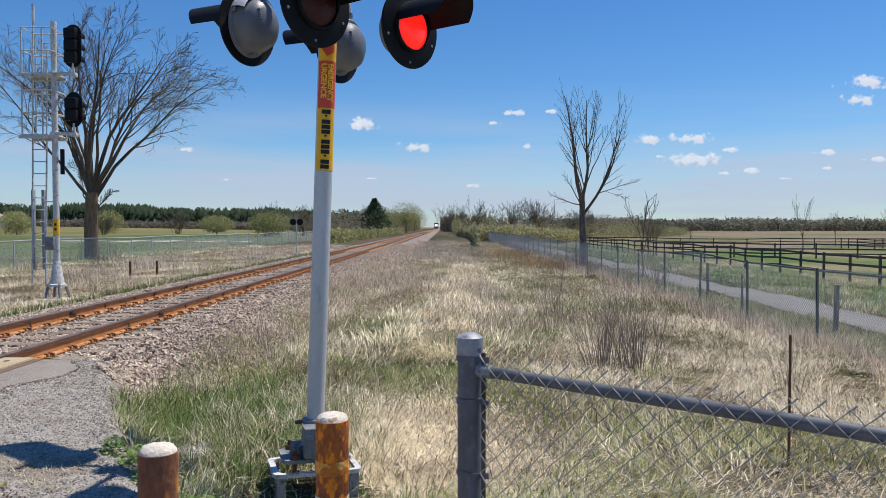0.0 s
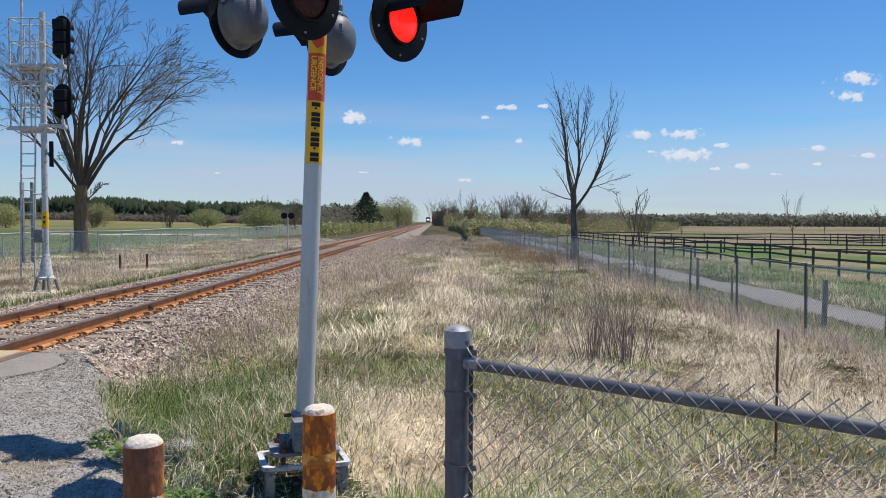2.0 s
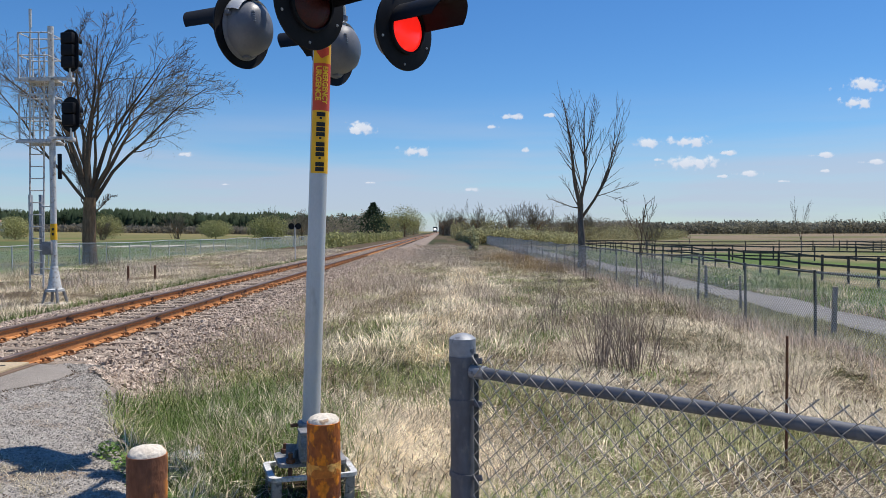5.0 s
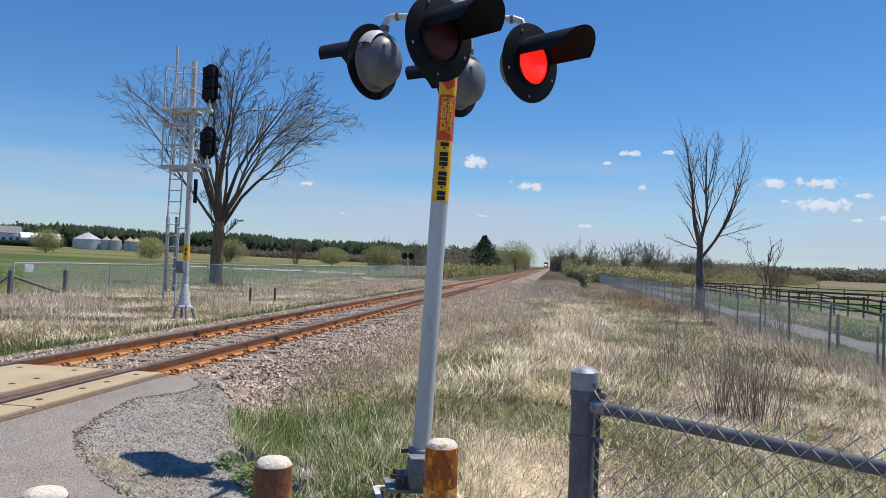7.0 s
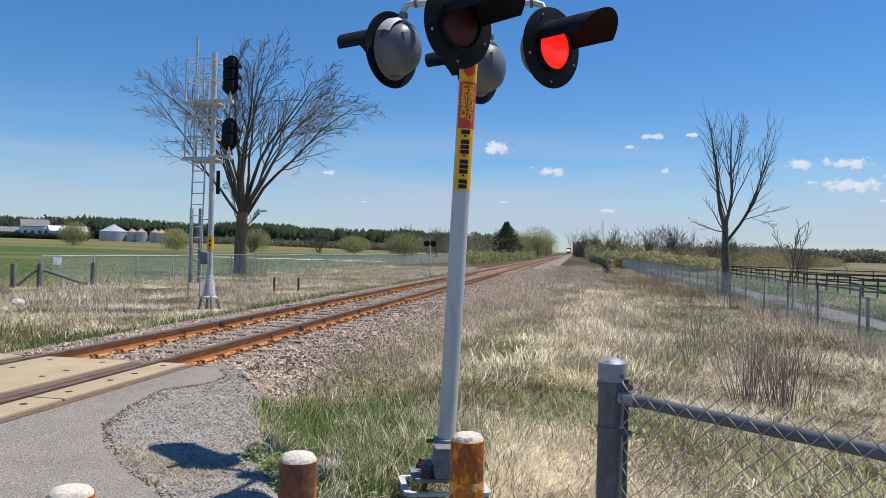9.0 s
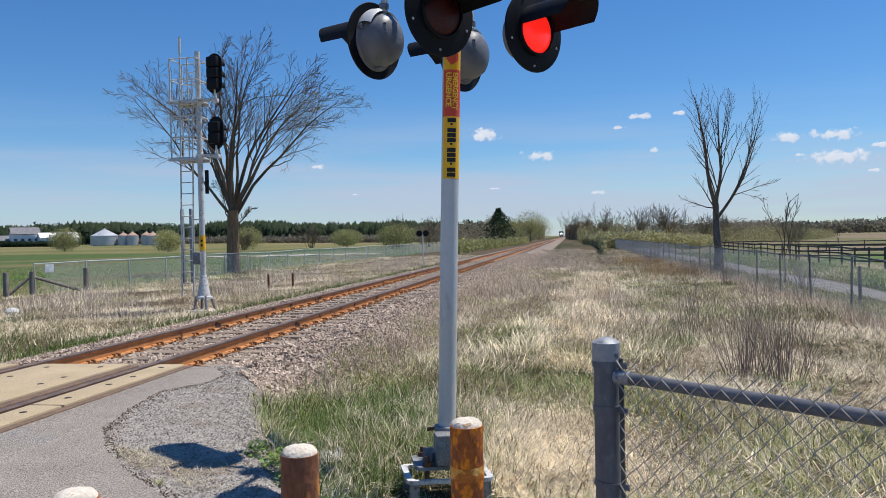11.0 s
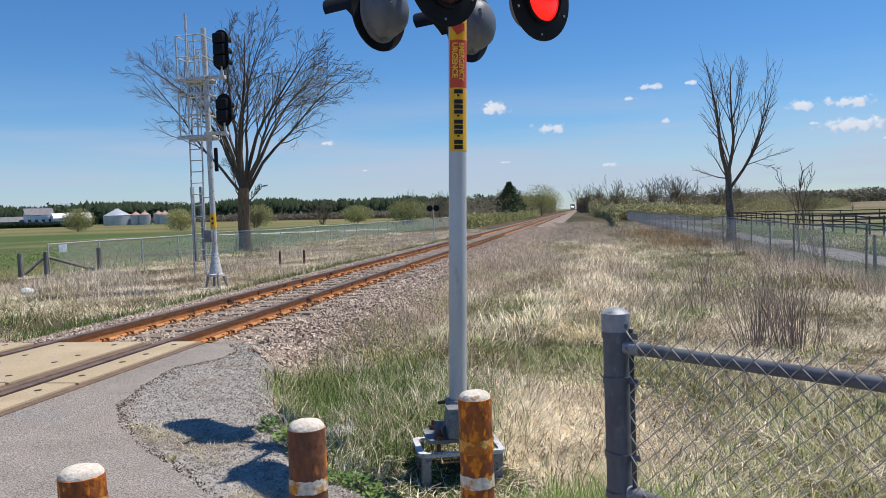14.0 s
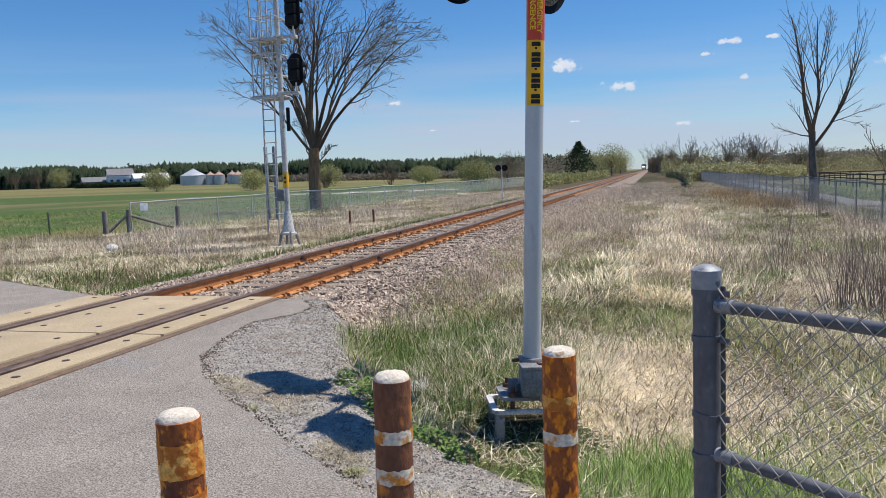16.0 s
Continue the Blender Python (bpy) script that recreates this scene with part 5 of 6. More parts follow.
# flattened pale straw where people walk past the signal
x, y = R.normal(4.65, 0.45, 28000), R.normal(6.1, 1.05, 28000)
keep = clear(x, y) & (x > 3.75) & (y > 4.5)
blades("dry_grass", 20, x[keep], y[keep], 0.20, 0.0056, 1.48, M_DRY, "flattened pale straw trodden beside the signal", "grass", 0.1)
# dark stubble through the trodden straw
x, y = R.normal(4.8, 0.55, 6000), R.normal(5.9, 1.0, 6000)
keep = clear(x, y) & (x > 3.75) & (y > 4.3) & (patchy(x, y, 81, 0.4) > -0.1)
blades("stubble", 81, x[keep], y[keep], 0.085, 0.0045, 0.6, M_LITTER, "short dark stubble through the trodden straw", "grass", 0.2)
# short growth under the signal stand
x, y = R.normal(3.9, 0.4, 2600), R.normal(5.1, 0.35, 2600)
blades("short_grass", 18, x, y, 0.10, 0.006, 0.8, M_GREEN, "short green grass under the signal stand", "grass", 0.4)
x, y = R.normal(3.9, 0.45, 1100), 4.9 + np.abs(R.normal(0, 0.4, 1100))
blades("dry_grass", 19, x, y, 0.16, 0.006, 1.3, M_DRY, "dry stalks under the signal stand", "grass", 0.2)
# tall dry weeds beside the ballast, further along
x, y = verge(R, 95000, 1.5, 6.4, 10, 95, 1.7)
p = patchy(x, y, 5, 3.5)
keep = (track_edge(x, y) > R.random(len(x))) & (R.random(len(x)) < np.clip((y - 9) / 14, 0.0, 1) * np.clip(0.55 + 0.8 * p, 0.08, 1))
blades("dry_weeds", 4, x[keep], y[keep], 0.32, 0.0080, 0.75, M_MAUVE, "tall mauve-brown dry weeds beside the ballast", "weeds", 0.3)
x, y = verge(R, 60000, 4.5, 11.2, 12, 95, 1.5)
p = patchy(x, y, 6, 3.0)
keep = R.random(len(x)) < np.clip(0.4 + 0.7 * p, 0.05, 1)
blades("tall_dry_grass", 5, x[keep], y[keep], 0.36, 0.0080, 0.95, M_DRY, "tall pale dry grass further along the verge", "grass", 0.4)
# a pale swath and a green strip along the old path through the verge
y = 10.5 + 26 * R.random(13000) ** 1.2
x = 4.75 + 0.05 * (y - 12) + R.normal(0, 0.6, len(y)) + 0.35 * np.sin(y * 0.8)
keep = patchy(x, y, 41, 0.8) > -0.1
blades("dry_grass", 23, x[keep], y[keep], 0.40, 0.0085, 1.1, M_DRY, "pale flopped straw along the worn path", "grass", 0.3, patchy(x[keep], y[keep], 43, 1.2) * 2.0)
y = 9.0 + 26 * R.random(12000) ** 1.3
x = 6.2 + 0.06 * (y - 10) + R.normal(0, 0.9, len(y))
keep = patchy(x, y, 42, 1.1) > 0.25
blades("green_grass", 24, x[keep], y[keep], 0.22, 0.0090, 0.9, M_GREEN, "green grass strip along the worn path", "grass", 0.4)
# far side of the track
def beyond(x, y):
    """Past the slanting end of the far road."""
    return y > 8.45 + np.clip(-2.25 - x, 0, 7) * 0.55


x, y, way = tussocks(R, 7000, 30, -15.5, -3.7, 8.5, 75, 1.9, 0.16)
p = patchy(x, y, 7, 2.0)
keep = (R.random(len(x)) < np.clip(0.55 + 0.6 * p, 0.05, 1)) & (x < -3.6) & beyond(x, y)
blades("dry_grass", 6, x[keep], y[keep], 0.27, 0.0100, 1.25, M_DULL, "dry straw-coloured grass beyond the track", "grass", 0.3, way[keep])
x = R.uniform(-17, -4.0, 70000)
y = 8.6 + 60 * R.random(70000) ** 1.5
p = patchy(x, y, 9, 3.0)
keep = (R.random(len(x)) < np.clip(0.2 + 0.6 * p, 0.03, 1)) & (y > 15) & beyond(x, y)
blades("dry_weeds", 7, x[keep], y[keep], 0.40, 0.010, 0.5, M_MAUVE, "brown dry weeds beyond the track", "weeds", 0.3)
x = R.uniform(-14, -2.9, 80000)
y = 8.3 + 40 * R.random(80000) ** 1.6
low = np.exp(-((x + 3.7) / 0.45) ** 2) + 0.8 * np.clip(1 - np.hypot((x + 6.0) / 4.0, (y - 11.6) / 3.0), 0, 1)
keep = (R.random(len(x)) < np.clip(low, 0, 1)) & beyond(x, y)
blades("green_grass", 8, x[keep], y[keep], 0.22, 0.0105, 0.6, M_GREEN, "green grass along the far side of the ballast", "grass", 0.4)
x = R.uniform(15.1, 23, 40000)
y = 10 + 70 * R.random(40000) ** 1.6
blades("green_grass", 9, x, y, 0.22, 0.016, 0.6, M_GREEN, "green grass between the gravel path and the paddock", "grass", 0.4)
x = R.uniform(-42, -13, 60000)
y = 14 + 75 * R.random(60000) ** 1.4
p = patchy(x, y, 17, 5.0)
keep = (p > 0.1) | (y < 27)
blades("dry_grass", 13, x[keep], y[keep], 0.24, 0.016, 1.1, M_OLIVE, "tufts of half-dry grass in the green field", "grass", 0.3)
blades("green_grass", 14, x[~keep], y[~keep], 0.2, 0.018, 0.7, M_GREEN, "green grass of the field", "grass", 0.3)
x = R.uniform(-13, -4, 40000)
y = 8.6 + 40 * R.random(40000) ** 1.6
keep = (patchy(x, y, 18, 2.5) > -0.1) & beyond(x, y)
blades("olive_grass", 15, x[keep], y[keep], 0.19, 0.0095, 1.0, M_OLIVE, "olive half-dry grass beyond the track", "grass", 0.4)
# russet brush by the bend of the fence
x = R.normal(9.7, 1.0, 16000)
y = R.uniform(34, 58, 16000)
keep = (patchy(x, y, 51, 2.0) > 0.0) & (x < 11.3)
blades("russet_brush", 51, x[keep], y[keep], 0.48, 0.011, 0.8, M_RUSSET, "russet-brown dead brush beside the fence", "brush", 0.3)
# grey-brown stalks crowded along the fence foot
x = 10.95 + R.normal(0, 0.34, 15000)
y = 4 + 46 * R.random(15000) ** 1.4
keep = (patchy(x, y, 52, 0.9) > -0.1) & (x < 12.5)
blades("fence_weeds", 52, x[keep], y[keep], 0.40, 0.0065, 0.7, M_MAUVE, "grey-brown dead weed stalks along the fence foot", "weeds", 0.3)
# straw tufts along the near edge of the paddock
x, y, way = tussocks(R, 1500, 22, 15.2, 27, 12, 75, 1.6, 0.25)
keep = patchy(x, y, 53, 2.5) > 0.0
blades("dry_grass", 53, x[keep], y[keep], 0.34, 0.013, 0.9, M_DULL, "straw tufts along the edge of the paddock", "grass", 0.3, way[keep])
# brown litter caught along the fence
x = 11.1 + R.normal(0, 0.36, 24000)
y = 4 + 50 * R.random(24000) ** 1.5
blades("leaf_litter", 12, x, y, 0.16, 0.016, 1.3, M_LITTER, "dark brown leaf litter along the fence foot", "litter", 0.2)
x = R.uniform(11.5, 13.3, 16000)
y = 7 + 60 * R.random(16000) ** 1.6
blades("olive_grass", 17, x, y, 0.24, 0.012, 0.9, M_OLIVE, "half-dry grass between the fence and the gravel path", "grass", 0.4)
# dead litter on the gravel
x = R.uniform(1.4, 4.6, 5200)
y = R.uniform(2.9, 7.8, 5200)
lim = np.interp(y, [r[0] for r in GRAVEL_EDGE], [r[1] for r in GRAVEL_EDGE])
asp = np.interp(y, [r[0] for r in ASPHALT_EDGE], [r[1] for r in ASPHALT_EDGE])
keep = (x < lim) & (x > asp) & (R.random(len(x)) < np.clip(1.1 - (lim - x) / 0.7, 0.05, 1))
blades("grass_litter", 10, x[keep], y[keep], 0.10, 0.004, 1.45, M_DRY, "scraps of dead grass on the gravel edge", "litter", 0.2)


# dead grass rooted along the near rim of the gravel
y = R.uniform(3.3, 5.0, 16000)
x = np.interp(y, [r[0] for r in ASPHALT_EDGE], [r[1] for r in ASPHALT_EDGE]) + 0.08 + np.abs(R.normal(0, 0.22, len(y)))
keep = patchy(x, y, 61, 0.35) > -0.1
blades("grass_litter", 61, x[keep], y[keep], 0.075, 0.004, 1.3, M_DULL, "low dead grass along the rim of the gravel", "litter", 0.2)
keep = patchy(x, y, 62, 0.25) > 0.75
blades("short_grass", 62, x[keep], y[keep], 0.07, 0.004, 0.9, M_OLIVE, "small green tufts on the rim of the gravel", "grass", 0.3)


def leafy_weed(x, y, r, label):
    """A low broadleaf weed: many small folded leaves on a mound."""
    rng = np.random.default_rng(int(abs(x * 1000)))
    n = int(1500 * r)
    rad = r * np.sqrt(rng.random(n))
    a = rng.uniform(0, math.tau, n)
    px, py = rad * np.cos(a), rad * np.sin(a)
    pz = (0.10 * (1 - (rad / r) ** 2) + 0.02) * rng.uniform(0.3, 1.1, n)
    s = rng.uniform(0.010, 0.022, n)
    b = rng.uniform(0, math.tau, n)
    tilt = rng.uniform(-0.1, 0.7, n)
    c, q = np.cos(b), np.sin(b)
    pts = []
    for u, v in ((-1, 0), (0, 0.7), (1.1, 0.05), (0, -0.7)):
        pts.append(np.stack([px + s * (u * c - v * q), py + s * (u * q + v * c), pz + s * (u * tilt + abs(v) * 0.3)], -1))
    v = np.stack(pts, 1).reshape(-1, 3)
    tri = np.array([(0, 1, 2), (0, 2, 3)])[None] + (np.arange(n) * 4)[:, None, None]
    ob = new("leafy_weed", quick_mesh("leafy_weed", v, tri.reshape(-1, 3), M_WEED))
    tagged(place(ob, (x, y, land1(x, y))), label, "weed", "weeds at the gravel edge", "stuff")


for wx, wy, wr in ((3.4, 4.42, 0.19), (3.58, 4.5, 0.15), (3.25, 4.3, 0.12), (3.72, 3.98, 0.05), (2.95, 4.9, 0.14), (2.72, 5.28, 0.13), (2.82, 4.95, 0.16), (2.62, 5.1, 0.09), (3.02, 4.68, 0.13), (2.55, 5.5, 0.07)):
    leafy_weed(wx, wy, wr, "low leafy green weed at the gravel edge")


def litter_scrap(x, y, w, d, seed):
    """A crumpled scrap of white plastic lying in the grass."""
    b = bmesh.new()
    bmesh.ops.create_grid(b, x_segments=14, y_segments=9, size=0.5)
    for v in b.verts:
        p = Vector((v.co.x * 5 + seed, v.co.y * 5, 0.7))
        v.co = Vector((v.co.x * w * (1 + 0.3 * noise.noise(p)), v.co.y * d * (1 + 0.4 * noise.noise(p + Vector((7, 0, 0)))), 0.07 + 0.07 * noise.noise(p * 1.3)))
    bmesh.ops.solidify(b, geom=b.faces[:], thickness=0.002)
    ob = new("plastic_scrap", mesh_of(b, "plastic_scrap", M_WHITEST))
    tagged(place(ob, pose(x, y, land1(x, y) + 0.05, 8, 0, 25)), "crumpled scrap of white plastic lying in green grass", "litter")


litter_scrap(2.86, 5.85, 0.30, 0.16, 2.0)


# ---- trees and shrubs ----
class Limbs:
    """Collects tapered limbs into one mesh."""

    def __init__(self, seed):
        self.v, self.f, self.tips, self.rng, self.least, self.thin, self.stems = [], [], [], random.Random(seed), 0.0, 0.46, []

    def limb(self, pts, r0, r1, seg):
        start = len(self.v)
        n = len(pts)
        for k, p in enumerate(pts):
            d = (pts[min(k + 1, n - 1)] - pts[max(k - 1, 0)]).normalized()
            u = Vector((0, 1, 0)).cross(d) if abs(d.y) < 0.9 else Vector((1, 0, 0)).cross(d)
            u.normalize()
            w = d.cross(u)
            r = r0 + (r1 - r0) * k / (n - 1)
            for s in range(seg):
                a = math.tau * s / seg
                self.v.append(tuple(p + u * (r * math.cos(a)) + w * (r * math.sin(a))))
        for k in range(n - 1):
            for s in range(seg):
                i, j = start + k * seg + s, start + k * seg + (s + 1) % seg
                self.f.append((i, j, j + seg, i + seg))

    def grow(self, p, d, length, r, level, levels, lift, spread, kids, wob=0.12, ratio=0.5, pull=None):
        g = self.rng
        n = max(3, int(4 + length * (1.1 if level < 2 else 0.7)))
        n = min(n, 9)
        pts = [Vector(p)]
        d = Vector(d).normalized()
        for k in range(n - 1):
            d = (d + Vector((g.gauss(0, wob), g.gauss(0, wob), g.gauss(0, wob) + lift))).normalized()
            if pull is not None:
                d = (d + pull * (0.05 + 0.30 * k / n)).normalized()
            pts.append(pts[-1] + d * length / (n - 1))
        end = max(r * 0.12, self.least) if level < levels else r * 0.3
        self.limb(pts, r, end, 7 if level == 0 else 5 if level == 1 else 3)
        if level == 0:
            self.stems += [a.lerp(b, q / 4) for a, b in zip(pts[:-1], pts[1:]) for q in range(4)]
        if level >= levels:
            self.tips.append(pts[-1])
            return
        for k in range(kids[level]):
            s = (0.34 if level == 0 else 0.24) + 0.74 * (k + g.random()) / kids[level] * (0.9 if level == 0 else 1.0)
            s = min(s, 0.99)
            i = min(int(s * (n - 1)), n - 2)
            t = s * (n - 1) - i
            base = pts[i].lerp(pts[i + 1], t)
            ax = (pts[i + 1] - pts[i]).normalized()
            side = ax.orthogonal().normalized()
            side.rotate(Matrix.Rotation(g.uniform(0, math.tau), 3, ax))
            nd = (ax * math.cos(spread) + side * math.sin(spread)).normalized()
            self.grow(base, nd, length * ratio * (1.15 - 0.55 * s) * g.uniform(0.75, 1.25), max((r + (end - r) * s) * self.thin, self.least), level + 1, levels, lift, spread * g.uniform(0.8, 1.2), kids, wob, ratio)


def tree(name, x, y, trunk, limbs, levels, kids, label, bark, seed, bud=0, bud_test=None, lift=0.06, spread=0.62, ratio=0.5, wob=0.12):
    """Trunk and limbs given in the plan of the tree; twigs grow from them."""
    t = thing(name, (x, y, land1(x, y) - 0.05), label, "tree")
    g = Limbs(seed)
    g.path = [Vector(p) for p in trunk[0]]
    g.limb(g.path, trunk[1], trunk[2], 12)
    me = raw_mesh("trunk", g.v, g.f, bark)
    me.shade_smooth()
    part("trunk", me, bark, t)
    c = Limbs(seed + 1)
    c.least, c.thin = (0.0055, 0.36) if bark is M_DEADBARK else (0.0085, 0.46)
    c.stems = [a.lerp(b, q / 4) for a, b in zip(g.path[:-1], g.path[1:]) for q in range(5)]
    for p, d, length, r, *pull in limbs:
        p = min(c.stems, key=lambda q: (q - Vector(p)).length)
        c.grow(p, d, length, r, 0, levels, lift, spread, kids, wob, ratio, pull[0] if pull else None)
    me = raw_mesh("crown", c.v, c.f, M_BRANCH)
    me.shade_smooth()
    part("crown", me, M_BRANCH if bark is not M_DEADBARK else M_DEADBARK, t, "spreading bare branches and fine twigs")
    if bud:
        rng = np.random.default_rng(seed)
        pts = [p for p in c.tips if bud_test is None or bud_test(p)]
        base = np.repeat(np.array(pts), bud, 0)
        n = len(base)
        o = base + rng.normal(0, 0.2, (n, 3))
        v = np.stack([o, o + rng.normal(0, 0.024, (n, 3)), o + rng.normal(0, 0.024, (n, 3))], 1).reshape(-1, 3)
        part("leaves", quick_mesh("leaves", v, np.arange(n * 3).reshape(-1, 3), M_BUD), M_BUD, t, "sparse yellow-green buds")["kind"] = "stuff"
    return t


def sway(rows, seed, depth=0.45):
    """Limbs from rows of (x, z, first lean, last lean, length, radius); leans in degrees from upright."""
    g = random.Random(seed)
    out = []
    for x, z, a0, a1, length, r in rows:
        q = g.uniform(-depth, depth)
        d = Vector((math.sin(radians(a0)), q * 0.5, math.cos(radians(a0))))
        pull = Vector((math.sin(radians(a1)), q, math.cos(radians(a1)))).normalized()
        out.append(((x, g.uniform(-0.12, 0.12), z), d, length, r, pull))
    return out


ELM = [(-0.15, 3.5, -18, -52, 10.0, 0.14), (-0.2, 3.6, -20, -42, 10.2, 0.12), (-0.25, 3.5, -26, -62, 9.2, 0.10), (-0.1, 3.8, -15, -26, 9.0, 0.12), (-0.1, 4.0, -9, -15, 9.0, 0.12), (-0.05, 4.0, -3, -4, 9.2, 0.15),
       (0.05, 4.0, 3, 9, 9.5, 0.15), (0.1, 4.0, 8, 14, 9.4, 0.11), (0.1, 3.8, 12, 24, 9.7, 0.15), (0.15, 3.7, 19, 36, 10.0, 0.14), (0.2, 3.6, 22, 48, 10.2, 0.12),
       (0.2, 3.5, 28, 62, 10.4, 0.14), (0.2, 3.4, 28, 74, 10.3, 0.13), (0.25, 2.9, 50, 62, 1.8, 0.05), (-0.2, 2.9, -26, -4, 3.4, 0.05), (0.8, 5.6, 24, 60, 7.4, 0.06), (-0.7, 5.6, -20, -44, 7.0, 0.06)]
tree("tree", -16.0, 44.5, ([(0, 0, 0), (0.02, 0, 0.25), (0.03, 0, 0.8), (0.0, 0, 2.0), (0.05, 0, 3.1), (0.08, 0, 4.0)], 0.43, 0.33), sway(ELM, 4),
     3, (13, 8, 5, 0), "large spreading tree with mostly bare spring branches", M_BARK, 21, 6, lambda p: abs(p.x) > 3.6 and p.z < 11, 0.015, 0.60, 0.36, 0.13)
SNAG = [(-0.05, 2.9, -1, -3, 6.0, 0.125), (0.05, 2.9, 4, 7, 5.5, 0.1), (0.1, 2.62, 51, 14, 4.3, 0.085), (0.42, 3.56, 27, 0, 5.2, 0.051), (0.85, 4.21, 17, 26, 2.9, 0.03), (-0.13, 3.18, -41, -20, 1.8, 0.038),
        (-0.13, 3.09, -81, -92, 1.7, 0.034), (0.68, 3.84, 79, 92, 2.0, 0.025), (-0.08, 4.12, -19, -42, 2.6, 0.03), (-0.08, 5.52, -15, -14, 3.2, 0.025), (-0.05, 5.8, -23, -40, 2.9, 0.024), (0.76, 4.4, 19, 8, 4.3, 0.034),
        (0.08, 5.8, 16, 11, 2.8, 0.025), (-0.08, 4.49, -11, -22, 3.7, 0.03), (1.18, 3.74, 117, 100, 1.2, 0.012), (0.17, 4.87, 7, 0, 3.4, 0.025), (0.46, 4.87, 13, 4, 3.8, 0.025), (-0.06, 3.74, -17, -8, 4.6, 0.034), (0.25, 3.93, 21, 16, 4.0, 0.034)]
tree("dead_tree", 11.95, 38.6, ([(0, 0, 0), (0.03, 0, 0.8), (0.0, 0, 1.7), (-0.05, 0, 2.6), (-0.03, 0, 3.4)], 0.23, 0.13), sway(SNAG, 8, 0.25),
     2, (12, 4, 0), "dead bare tree with bleached trunk by the fence", M_DEADBARK, 33, lift=0.05, spread=0.5, ratio=0.27, wob=0.09)
for sx, sy, h, seed in ((13.0, 31.0, 3.4, 41), (42.0, 78.0, 6.0, 43), (36.0, 95.0, 4.0, 44), (62.0, 110.0, 5.0, 46), (76.0, 120.0, 5.5, 47)):
    tree("bare_sapling", sx, sy, ([(0, 0, 0), (0.03, 0, h * 0.15), (0.0, 0.02, h * 0.3)], 0.035 * h / 3, 0.028 * h / 3),
         [((0, 0, h * 0.28), (random.Random(seed + k).uniform(-0.10, 0.10), random.Random(seed + k + 9).uniform(-0.08, 0.08), 1), h * 0.66, 0.014 * h / 3) for k in range(4)], 2, (7, 3, 0), "slender bare sapling in dry grass", M_TWIG, seed, lift=0.06, spread=0.42, ratio=0.30)


def shrub(x, y, h, spread, n, seed, label, mat=M_TWIG, buds=0):
    """A clump of bare upright stems with side twigs."""
    g = Limbs(seed)
    for k in range(n):
        a, q = g.rng.uniform(0, math.tau), g.rng.random()
        p = Vector((spread * 0.6 * q * math.cos(a), spread * 0.6 * q * math.sin(a), -0.05))
        d = Vector((0.35 * q * math.cos(a), 0.35 * q * math.sin(a), 1))
        g.grow(p, d, h * g.rng.uniform(0.6, 1.1), 0.0040 * h, 1, 2, 0.04, 0.42, (0, 7, 0), 0.10, 0.38)
    me = raw_mesh("shrub", g.v, g.f, mat)
    ob = tagged(place(new("shrub", me), (x, y, land1(x, y))), label, "shrub", "bare shrubs in the verge")
    return ob


for k, (sx, sy, h, sp, n) in enumerate(((7.0, 10.3, 1.3, 0.45, 44), (7.35, 10.0, 1.35, 0.45, 42), (7.9, 10.9, 0.8, 0.5, 16), (6.9, 14.2, 1.5, 0.3, 16), (7.4, 17.0, 1.2, 0.35, 14), (12.6, 27.5, 1.9, 0.7, 24), (10.4, 29.0, 1.2, 0.7, 26), (9.6, 33.0, 1.1, 0.8, 26), (10.8, 21.0, 0.9, 0.6, 24), (10.9, 34.5, 1.4, 0.6, 26), (10.4, 36.2, 1.2, 0.6, 24), (11.0, 31.5, 1.1, 0.5, 20), (10.7, 24.5, 1.2, 0.4, 18),
                                        (10.9, 17.6, 0.7, 0.5, 20), (10.6, 14.6, 0.7, 0.5, 18), (9.0, 9.2, 0.8, 0.35, 16), (1.85, 8.7, 0.5, 0.5, 26), (1.45, 10.4, 0.5, 0.5, 26), (2.15, 8.0, 0.45, 0.3, 26), (2.1, 11.2, 0.55, 0.45, 34), (2.0, 9.6, 0.5, 0.3, 26),
                                        (-12.6, 40.0, 1.5, 0.5, 16), (-11.0, 34.0, 1.2, 0.6, 16), (5.8, 21, 0.9, 0.4, 16), (8.8, 40, 1.4, 0.9, 28), (7.0, 45, 1.3, 1.0, 28), (9.6, 48, 1.5, 1.0, 28))):
    shrub(sx, sy, h, sp, n, 60 + k, "bare mauve-brown twiggy shrub standing in dry grass")

# ---- distance: woods, farm, train, clouds ----
def foliage_blob(seed, w, d, h, n, leaf, mat, name="crown"):
    """A crown of many small leaf clumps with an uneven outline."""
    rng = np.random.default_rng(seed)
    u = rng.normal(0, 1, (n, 3))
    u /= np.linalg.norm(u, axis=1)[:, None]
    lob = rng.normal(0, 1, (6, 3))
    lob /= np.linalg.norm(lob, axis=1)[:, None]
    bump = 0.78 + 0.3 * np.max(u @ lob.T, axis=1) + rng.normal(0, 0.08, n)
    r = rng.random(n) ** 0.55 * bump
    c = u * r[:, None] * np.array([w / 2, d / 2, h / 2])
    c[:, 2] += h / 2
    v = np.stack([c + rng.normal(0, leaf, (n, 3)) for _ in range(3)], 1).reshape(-1, 3)
    return quick_mesh(name, v, np.arange(n * 3).reshape(-1, 3), mat)


